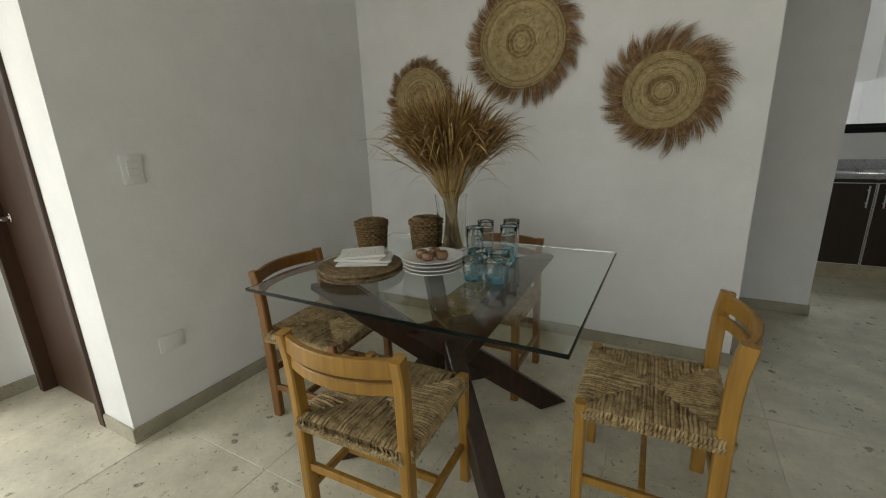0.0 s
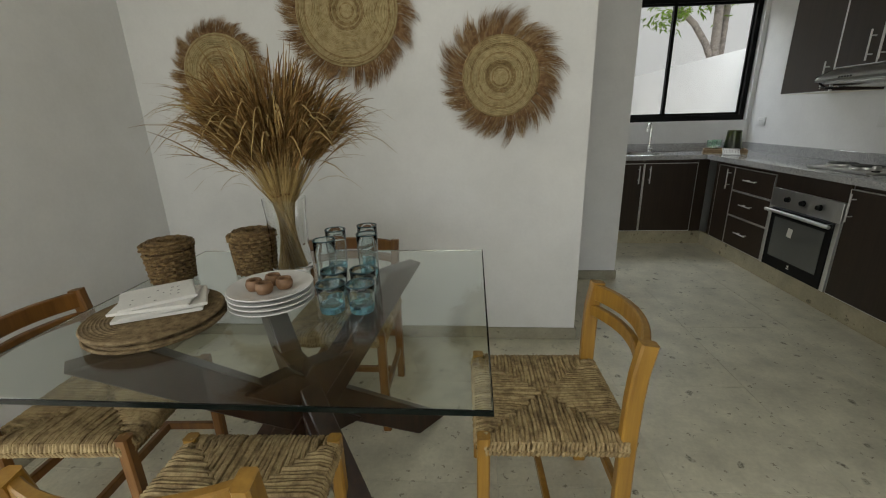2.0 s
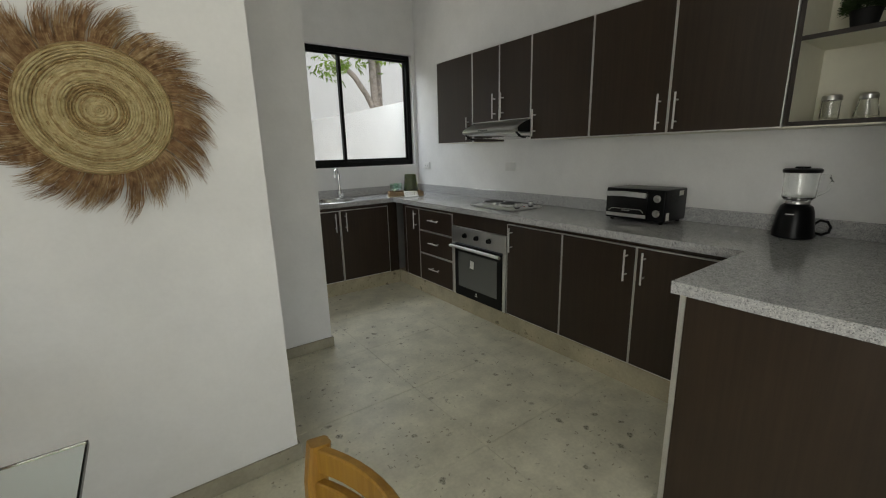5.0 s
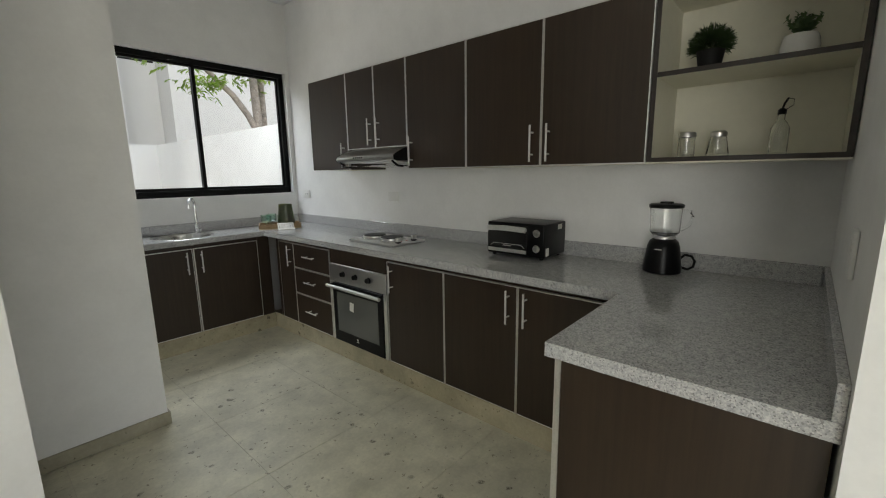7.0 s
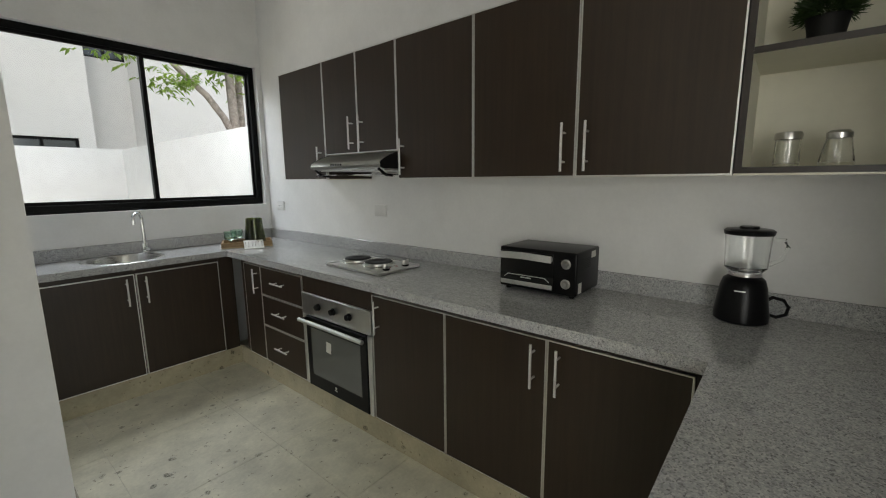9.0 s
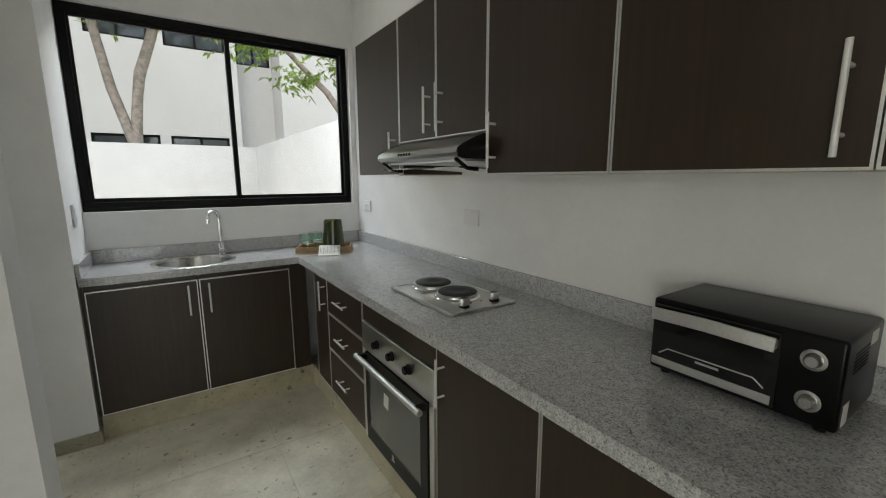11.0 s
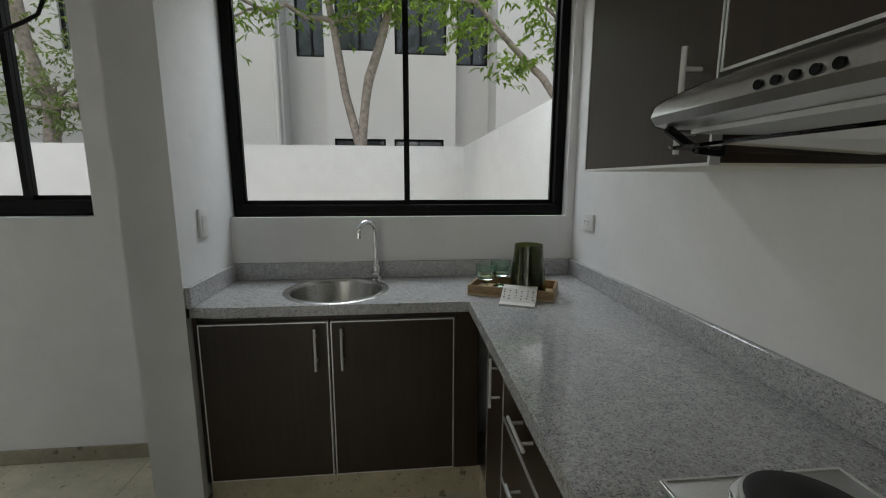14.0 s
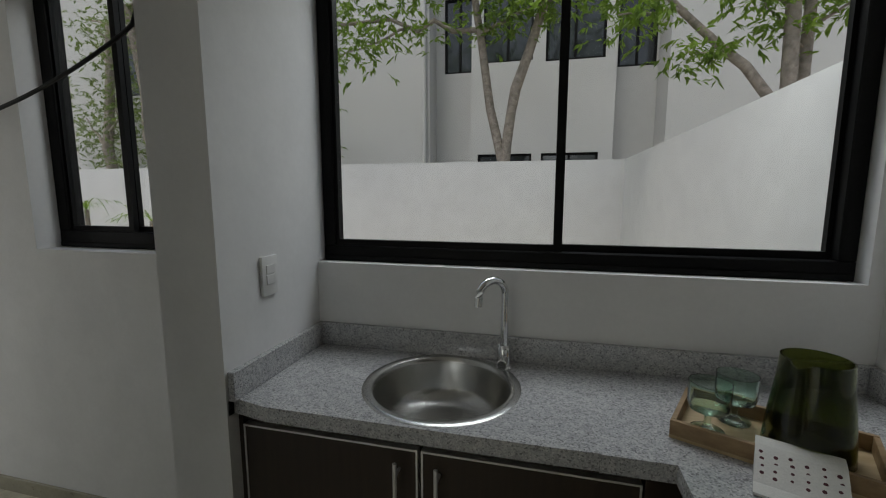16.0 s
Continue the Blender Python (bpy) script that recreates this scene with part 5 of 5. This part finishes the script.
# stack of round mats with a folded cloth
MX, MY = -0.965, 1.272
mat_z = 0.7885
for k in range(4):
    ox, oy = ((0, 0), (0.008, 0.004), (-0.006, 0.006), (0.004, -0.004))[k]
    t = thing("placemat", "dark round woven placemat in a stack", "placemat", (MX + ox, MY + oy, mat_z), "stack of placemats")
    s = Shape()
    prof = [(0, 0.0)]
    R = 0.168
    prof += [(R - 0.003, 0.0), (R, 0.0035), (R - 0.003, 0.007)]
    n = 20
    for q in range(n, 0, -1):
        a, b = R * q / n - 0.002, R * (q - 1) / n + 0.001
        prof += [(a, 0.0072), ((a + b) / 2, 0.0088), (max(b, 0), 0.0072)]
    s.lathe(prof, (MX + ox, MY + oy, mat_z), 48, pose(0, 0, 0, 0, 0, 20 * k))
    s.done("weave", MAT_FIBRE, t, True)
    mat_z += 0.0092
t = thing("folded_cloth", "folded white cloth with small grey prints on the mats", "cloth", (MX, MY, mat_z))
for k, (ax, ay, rz) in enumerate(((0.0, 0.0, 26), (0.008, 0.004, 33), (-0.010, -0.004, 20), (-0.016, 0.010, 38))):
    s = Shape(pose(MX + 0.01 + ax, MY + 0.02 + ay, mat_z + 0.0095 * k, 0, 0, rz))
    w, d = 0.104 - 0.005 * k, 0.070
    o = [(-w, 0.001), (w - 0.004, 0.0005), (w, 0.003), (w, 0.0065), (w - 0.004, 0.009), (-w * 0.4, 0.0092), (-w, 0.0075)]
    s.prism([(a, b) for a, b in o], 2 * d, Matrix.Translation((0, -d, 0)))
    s.done("fold", LINEN, t)
s = Shape(pose(MX, MY + 0.028, mat_z + 0.0375, 0, 0, 34))
for i in range(7):
    for j in range(4):
        if rng.random() < 0.45:
            u, v = -0.065 + 0.018 * i + rng.uniform(-0.004, 0.004), -0.045 + 0.024 * j + rng.uniform(-0.006, 0.006)
            s.box(u, u + rng.uniform(0.003, 0.007), v, v + 0.003, 0.0, 0.0008)
s.done("print", LABEL_GREY, t)["kind"] = "stuff"

# plates with rings
PLX, PLY = -0.697, 1.392
z = 0.7885
plate = [(0, 0.0), (0.062, 0.0), (0.066, 0.003), (0.092, 0.010), (0.119, 0.0165), (0.121, 0.0190), (0.119, 0.0205), (0.092, 0.0150), (0.068, 0.0075), (0, 0.0065)]
for k in range(4):
    t = thing("plate", "white ceramic dinner plate in a stack", "plate", (PLX, PLY, z), "stack of plates")
    Shape().lathe(plate, (PLX + 0.002 * (k % 2), PLY, z), 56).done("dish", WHITE_CERAMIC, t, True)
    z += 0.0148
for dx, dy in ((-0.040, -0.012), (0.0, -0.034), (0.042, 0.004), (-0.004, 0.030)):
    t = thing("napkin_ring", "turned brown wooden napkin ring on the plates", "napkin ring", (PLX + dx, PLY + dy, z - 0.0055), "napkin rings")
    Shape().lathe([(0.012, 0.0), (0.020, 0.0), (0.0245, 0.012), (0.0245, 0.018), (0.020, 0.030), (0.0135, 0.030), (0.012, 0.018), (0.012, 0.0)], (PLX + dx, PLY + dy, z - 0.0055), 24).done("ring", CLAY, t, True)

# drinking glasses
def tumbler(name, label, x, y, r, h, group):
    t = thing(name, label, "glass", (x, y, 0.7885), group)
    b = h * 0.28 if h < 0.1 else h * 0.16
    Shape().lathe([(0, 0), (r * 0.82, 0), (r * 0.86, 0.004), (r * 0.9, b), (r * 0.86, b), (0, b * 0.55)], (x, y, 0.7885), 28).done("base", BLUE_GLASS, t, True, "blue glass base")
    Shape().lathe([(r * 0.9, b + 0.0003), (r * 0.97, h * 0.7), (r, h - 0.002), (r * 0.98, h), (r * 0.94, h - 0.002), (r * 0.91, h * 0.7), (r * 0.84, b + 0.0003)], (x, y, 0.7885), 28).done("wall", SMOKE_GLASS, t, True)
    s = Shape()
    s.tube([(x + r * 0.97 * math.cos(k * math.pi / 16), y + r * 0.97 * math.sin(k * math.pi / 16), 0.7885 + h) for k in range(33)], 0.0022, 6, False)
    s.done("rim", material("rim_glass", (0.05, 0.09, 0.10), 0.15)[0], t, True, "dark glass rim")


for x, y in ((-0.503, 1.355), (-0.418, 1.358), (-0.528, 1.462), (-0.440, 1.470)):
    tumbler("short_tumbler", "short hand-blown glass tumbler with a blue base", x, y, 0.040, 0.082, "short glasses")
for x, y in ((-0.585, 1.560), (-0.590, 1.690), (-0.462, 1.630), (-0.490, 1.745)):
    tumbler("tall_tumbler", "tall hand-blown clear glass tumbler", x, y, 0.036, 0.150, "tall glasses")

# ---- outside ----
# ground out of sight, coloured pale so it throws light onto the walls
structure(Shape().box(-400, 400, -400, 600, -0.35, -0.15).done("ground", BOUNCE_GROUND), "unseen ground round the house, made pale to bounce light", "ground")
s = Shape()
s.box(-9, 2.97, 10.33, 10.48, -0.15, 1.965)
s.box(2.97, 3.12, 5.2, 10.48, -0.15, 1.965)
s.box(-9.15, -9, 5.2, 10.48, -0.15, 1.965)
structure(s.done("garden_wall", GARDEN_WHITE_DIM), "white rendered garden wall", "wall")


# the white house over the wall: bays, recesses and dark windows
HY, HZ = 13.0, 7.4


def house_wall(t, x0, x1, y, windows, mat):
    s = Shape()
    edges = sorted({z for w in windows for z in (w[2], w[3])} | {-0.15, HZ})
    for z0, z1 in zip(edges, edges[1:]):
        x = x0
        for a, b, c, d in sorted(w for w in windows if w[2] <= z0 and w[3] >= z1):
            s.box(x, a, y, y + 0.2, z0, z1)
            x = b
        if x1 - x > 0.01:
            s.box(x, x1, y, y + 0.2, z0, z1)
    s.done("wall", mat, t)
    for a, b, c, d in windows:
        f = Shape()
        e = 0.05
        f.box(a, b, y + 0.05, y + 0.12, c, c + e).box(a, b, y + 0.05, y + 0.12, d - e, d)
        f.box(a, a + e, y + 0.05, y + 0.12, c + e, d - e).box(b - e, b, y + 0.05, y + 0.12, c + e, d - e)
        f.box((a + b) / 2 - 0.025, (a + b) / 2 + 0.025, y + 0.05, y + 0.12, c + e, d - e)
        w = f.done("window", BLACK_FRAME, t)
        for x, xx in ((a + e, (a + b) / 2 - 0.025), ((a + b) / 2 + 0.025, b - e)):
            Shape().box(x, xx, y + 0.08, y + 0.09, c + e, d - e).done("pane", UNLIT_ROOM, w)


t = thing("house", "white two-storey house with dark windows beyond the garden wall", "house", (1.5, HY, -0.15))
house_wall(t, -16, -0.75, HY, [(-5.2, -3.9, 4.1, 5.8), (-9.5, -8.0, 4.1, 5.8)], OUTSIDE_WHITE_DIM)
house_wall(t, -0.75, 0.195, HY + 0.6, [(-0.55, 0.17, 4.25, 5.9)], OUTSIDE_WHITE_DIM)
house_wall(t, 0.195, 3.155, HY, [(0.45, 1.50, 4.25, 5.9), (1.76, 2.94, 4.20, 5.9), (0.35, 1.52, 1.0, 2.33), (1.72, 2.88, 1.0, 2.33)], OUTSIDE_WHITE_DIM)
house_wall(t, 3.155, 4.05, HY + 0.6, [(3.25, 4.02, 4.15, 5.9)], OUTSIDE_WHITE_DIM)
house_wall(t, 4.05, 16, HY - 0.3, [], OUTSIDE_WHITE_DIM)
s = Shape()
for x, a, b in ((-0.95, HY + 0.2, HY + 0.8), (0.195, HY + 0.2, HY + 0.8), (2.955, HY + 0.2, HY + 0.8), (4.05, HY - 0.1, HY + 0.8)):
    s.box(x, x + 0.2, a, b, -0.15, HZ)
s.done("wall", OUTSIDE_WHITE_DIM, t)
Shape().box(-16, 16, HY + 0.2, HY + 8, HZ - 0.2, HZ).done("roof", OUTSIDE_GREY, t)
Shape().tube([(-0.86, HY - 0.06, 0), (-0.86, HY - 0.06, HZ)], 0.05, 12).done("downpipe", OUTSIDE_WHITE_DIM, t, True)
# unseen dark sheet added behind the house front, in the unlit-room tone
Shape().box(-16, 16, HY + 0.85, HY + 1.0, -0.15, HZ - 0.2).done("wall", UNLIT_ROOM, t)


def limb(s, p, q, r0, r1, rng, n=7, wob=0.05):
    """A crooked tapering limb; returns its points."""
    p, q = Vector(p), Vector(q)
    pts = []
    for k in range(n):
        u = k / (n - 1)
        w = wob * (q - p).length * math.sin(math.pi * u)
        pts.append(p.lerp(q, u) + Vector((rng.gauss(0, w), rng.gauss(0, w), rng.gauss(0, w * 0.5))))
    s.tube(pts, [r0 + (r1 - r0) * k / (n - 1) for k in range(n)], 9)
    return pts


def spray(rows, p, rng, n, size, spread):
    """A drooping spray of pointed leaves round p."""
    for _ in range(n):
        c = p + Vector((rng.gauss(0, spread), rng.gauss(0, spread), rng.gauss(0, spread * 0.7)))
        a = rng.uniform(0, 6.28)
        tilt = rng.uniform(-0.9, 0.35)
        d = Vector((math.cos(a), math.sin(a), tilt)).normalized()
        for k in range(rng.randint(5, 8)):
            b = a + rng.uniform(-1.3, 1.3)
            e = Vector((math.cos(b), math.sin(b), tilt + rng.uniform(-0.7, 0.3))).normalized()
            ln = size * rng.uniform(0.7, 1.25)
            side = e.cross(Vector((rng.gauss(0, 0.5), rng.gauss(0, 0.5), 1))).normalized()
            f = c + d * size * 0.25 * k
            w = ln * 0.36
            rows.append((f, e, side, ln, w))


def leaf_mesh(name, rows, mat, parent):
    verts, faces = [], []
    for f, e, side, ln, w in rows:
        k = len(verts)
        droop = Vector((0, 0, -ln * 0.15))
        verts += [tuple(f), tuple(f + e * ln * 0.45 + side * w / 2), tuple(f + e * ln * 0.45 - side * w / 2), tuple(f + e * ln + droop)]
        faces += [(k, k + 1, k + 3, k + 2)]
    me = bpy.data.meshes.new(name)
    me.from_pydata(verts, [], faces)
    me.materials.append(mat)
    ob = attach(new(name, me), parent)
    ob["kind"] = "stuff"
    return ob


# tree with a forked trunk just over the wall
rng = random.Random(8)
t = thing("tree", "leafy tree with a forked pale trunk behind the wall", "tree", (1.17, 10.75, -0.15), "trees outside")
near = Matrix.Translation((1.87, 3.68, 1.45)) @ Matrix.Scale(0.904, 4) @ Matrix.Translation((-1.87, -3.68, -1.45))
s, ends = Shape(near), []
limb(s, (1.12, 11.5, -0.38), (1.10, 11.5, 1.95), 0.19, 0.16, rng, 5, 0.01)
fork = (1.09, 11.5, 1.9)
s.tube([fork, (0.98, 11.5, 2.35), (0.82, 11.48, 3.0), (0.755, 11.45, 3.45), (0.66, 11.45, 4.1), (0.56, 11.4, 4.7), (0.40, 11.4, 5.8)], [0.10, 0.088, 0.080, 0.075, 0.070, 0.065, 0.045], 10)
s.tube([fork, (1.13, 11.5, 2.4), (1.20, 11.48, 2.92), (1.27, 11.45, 3.3), (1.50, 11.45, 3.95), (1.74, 11.4, 4.72), (2.1, 11.4, 5.8)], [0.10, 0.092, 0.085, 0.098, 0.086, 0.078, 0.045], 10)
for p, q, r in (((0.62, 11.42, 4.35), (-2.6, 10.6, 4.45), 0.05), ((0.60, 11.42, 4.3), (1.5, 11.2, 4.55), 0.045), ((0.5, 11.4, 5.0), (-2.2, 10.9, 5.7), 0.05), ((1.74, 11.4, 4.7), (3.4, 10.9, 5.0), 0.045),
               ((1.6, 11.4, 4.4), (2.2, 10.4, 5.4), 0.04), ((0.5, 11.4, 5.2), (0.2, 10.2, 6.0), 0.04), ((-0.6, 11.1, 4.38), (-1.9, 10.5, 3.75), 0.025), ((2.0, 11.4, 5.5), (4.2, 11.2, 6.0), 0.04)):
    ends += limb(s, p, q, r, r * 0.35, rng, 9, 0.035)[2:]
s.done("trunk", BARK, t, True)
rows = []
for p in ends:
    spray(rows, near @ p + Vector((0, 0, 0.05)), rng, 15, 0.115, 0.26)
for _ in range(170):
    spray(rows, near @ Vector((rng.uniform(-3.2, 3.6), rng.uniform(10.6, 11.6), rng.uniform(4.6, 6.6))), rng, 5, 0.12, 0.28)
leaf_mesh("foliage", rows, LEAF, t)

# tree beside the garden wall, leaning over it
t = thing("tree", "leafy tree leaning over the side garden wall", "tree", (4.35, 9.0, -0.15), "trees outside")
s, ends = Shape(), []
s.tube([(4.36, 9.0, -0.2), (4.34, 9.0, 1.5), (4.32, 9.0, 2.55), (4.29, 9.0, 3.4), (4.25, 9.0, 4.6)], [0.10, 0.09, 0.075, 0.068, 0.05], 10)
s.tube([(4.34, 9.0, 2.1), (4.15, 9.0, 2.48), (3.9, 9.0, 2.82), (3.73, 9.0, 2.96), (3.45, 8.95, 3.2), (3.2, 8.9, 3.42), (2.85, 8.8, 3.75)], [0.06, 0.056, 0.052, 0.048, 0.042, 0.036, 0.025], 10)
s.tube([(4.6, 9.3, -0.2), (4.54, 9.2, 2.6), (4.54, 9.2, 3.6), (4.6, 9.2, 4.8)], [0.07, 0.06, 0.055, 0.04], 9)
for p, q, r in (((3.73, 9.0, 2.96), (3.25, 8.8, 2.95), 0.02), ((3.2, 8.9, 3.42), (2.55, 8.7, 3.35), 0.025), ((2.9, 8.8, 3.7), (2.0, 8.7, 3.85), 0.025), ((4.29, 9.0, 3.4), (3.6, 8.8, 4.0), 0.03), ((4.54, 9.2, 3.0), (4.0, 9.0, 3.5), 0.02), ((4.27, 9.0, 3.8), (4.9, 8.8, 4.2), 0.03), ((4.54, 9.2, 3.2), (5.1, 9.0, 3.6), 0.02)):
    ends += limb(s, p, q, r, r * 0.35, rng, 7, 0.04)[2:]
s.done("trunk", BARK, t, True)
rows = []
for p in ends:
    spray(rows, p, rng, 12, 0.10, 0.19)
for _ in range(70):
    spray(rows, Vector((rng.uniform(2.3, 5.4), rng.uniform(8.5, 9.5), rng.uniform(3.7, 5.2))), rng, 5, 0.10, 0.24)
leaf_mesh("foliage", rows, LEAF, t)

# woods beyond the utility window
for x, y, lean in ((-6.6, 11.6, -0.8), (-9.2, 12.2, 0.5), (-4.3, 11.4, -0.5)):
    t = thing("tree", "pale-trunked tree with sparse foliage behind the wall", "tree", (x, y, -0.15), "trees outside")
    s = Shape()
    pts = limb(s, (x, y, -0.2), (x + lean, y, 5.6), 0.17, 0.08, rng, 7, 0.015)
    ends = []
    for _ in range(9):
        p = pts[rng.randint(2, 6)]
        ends += limb(s, p, p + Vector((rng.uniform(-1.6, 1.6), rng.uniform(-0.5, 0.5), rng.uniform(-0.2, 1.2))), 0.04, 0.012, rng, 6, 0.05)[1:]
    s.done("trunk", BARK, t, True)
    rows = []
    for p in ends:
        spray(rows, p, rng, 9, 0.10, 0.35)
    for _ in range(70):
        spray(rows, Vector((x + rng.uniform(-1.7, 1.7), y + rng.uniform(-0.3, 0.6), rng.uniform(2.0, 5.4))), rng, 7, 0.10, 0.30)
    leaf_mesh("foliage", rows, FAR_LEAF, t)

# low fronds in the garden
for x, y, z in ((1.45, 9.7, 0.55), (-4.6, 9.3, 1.0), (-5.6, 9.0, 1.2)):
    t = thing("palm", "small garden palm with thin arching fronds", "plant", (x, y, -0.15), "garden palms")
    Shape().tube([(x, y, -0.2), (x, y, z)], [0.05, 0.035], 8).done("trunk", BARK, t, True)
    rows = []
    for k in range(14):
        a, n = rng.uniform(0, 6.28), rng.uniform(0.45, 0.8)
        d = Vector((math.cos(a), math.sin(a), 0))
        line = [Vector((x, y, z)) + d * n * u + Vector((0, 0, n * (1.1 * u - 1.2 * u * u))) for u in (0, 0.2, 0.4, 0.6, 0.8, 1.0)]
        side = d.cross(Vector((0, 0, 1)))
        rows.append((line, 0.02, side))
        for i in range(1, 6):
            for sg in (-1, 1):
                p = line[i]
                e = (d * 0.6 + side * sg + Vector((0, 0, -0.3))).normalized()
                rows.append(([p, p + e * 0.09, p + e * 0.17 + Vector((0, 0, -0.03))], 0.018, d))
    blades("frond", rows, LEAF, t)["kind"] = "stuff"

# ---- floor tiles ----
structure(Shape().box(-3.16, 2.97, -3.76, 5.19, -0.2, -0.0022).done("floor", GROUT), "pale fossil limestone tiled floor", "floor")
floor = bpy.data.objects["floor"]
T = 0.62
tile_mesh = Shape().box(0.001, T - 0.001, 0.001, T - 0.001, -0.02, 0, 0.0012).done("tile", TILE)
first = True
for i in range(-6, 4):
    for j in range(-8, 8):
        ox, oy = 0.604 + T * i, 0.90 + T * j
        if ox + T < -3.1 or oy + T < -3.7 or oy > 5.1 or ox > 2.9:
            continue
        ob = tile_mesh if first else new("tile", tile_mesh.data)
        first = False
        ob.parent = floor
        ob.matrix_basis = pose(ox, oy, random.uniform(-0.0006, 0.0004))
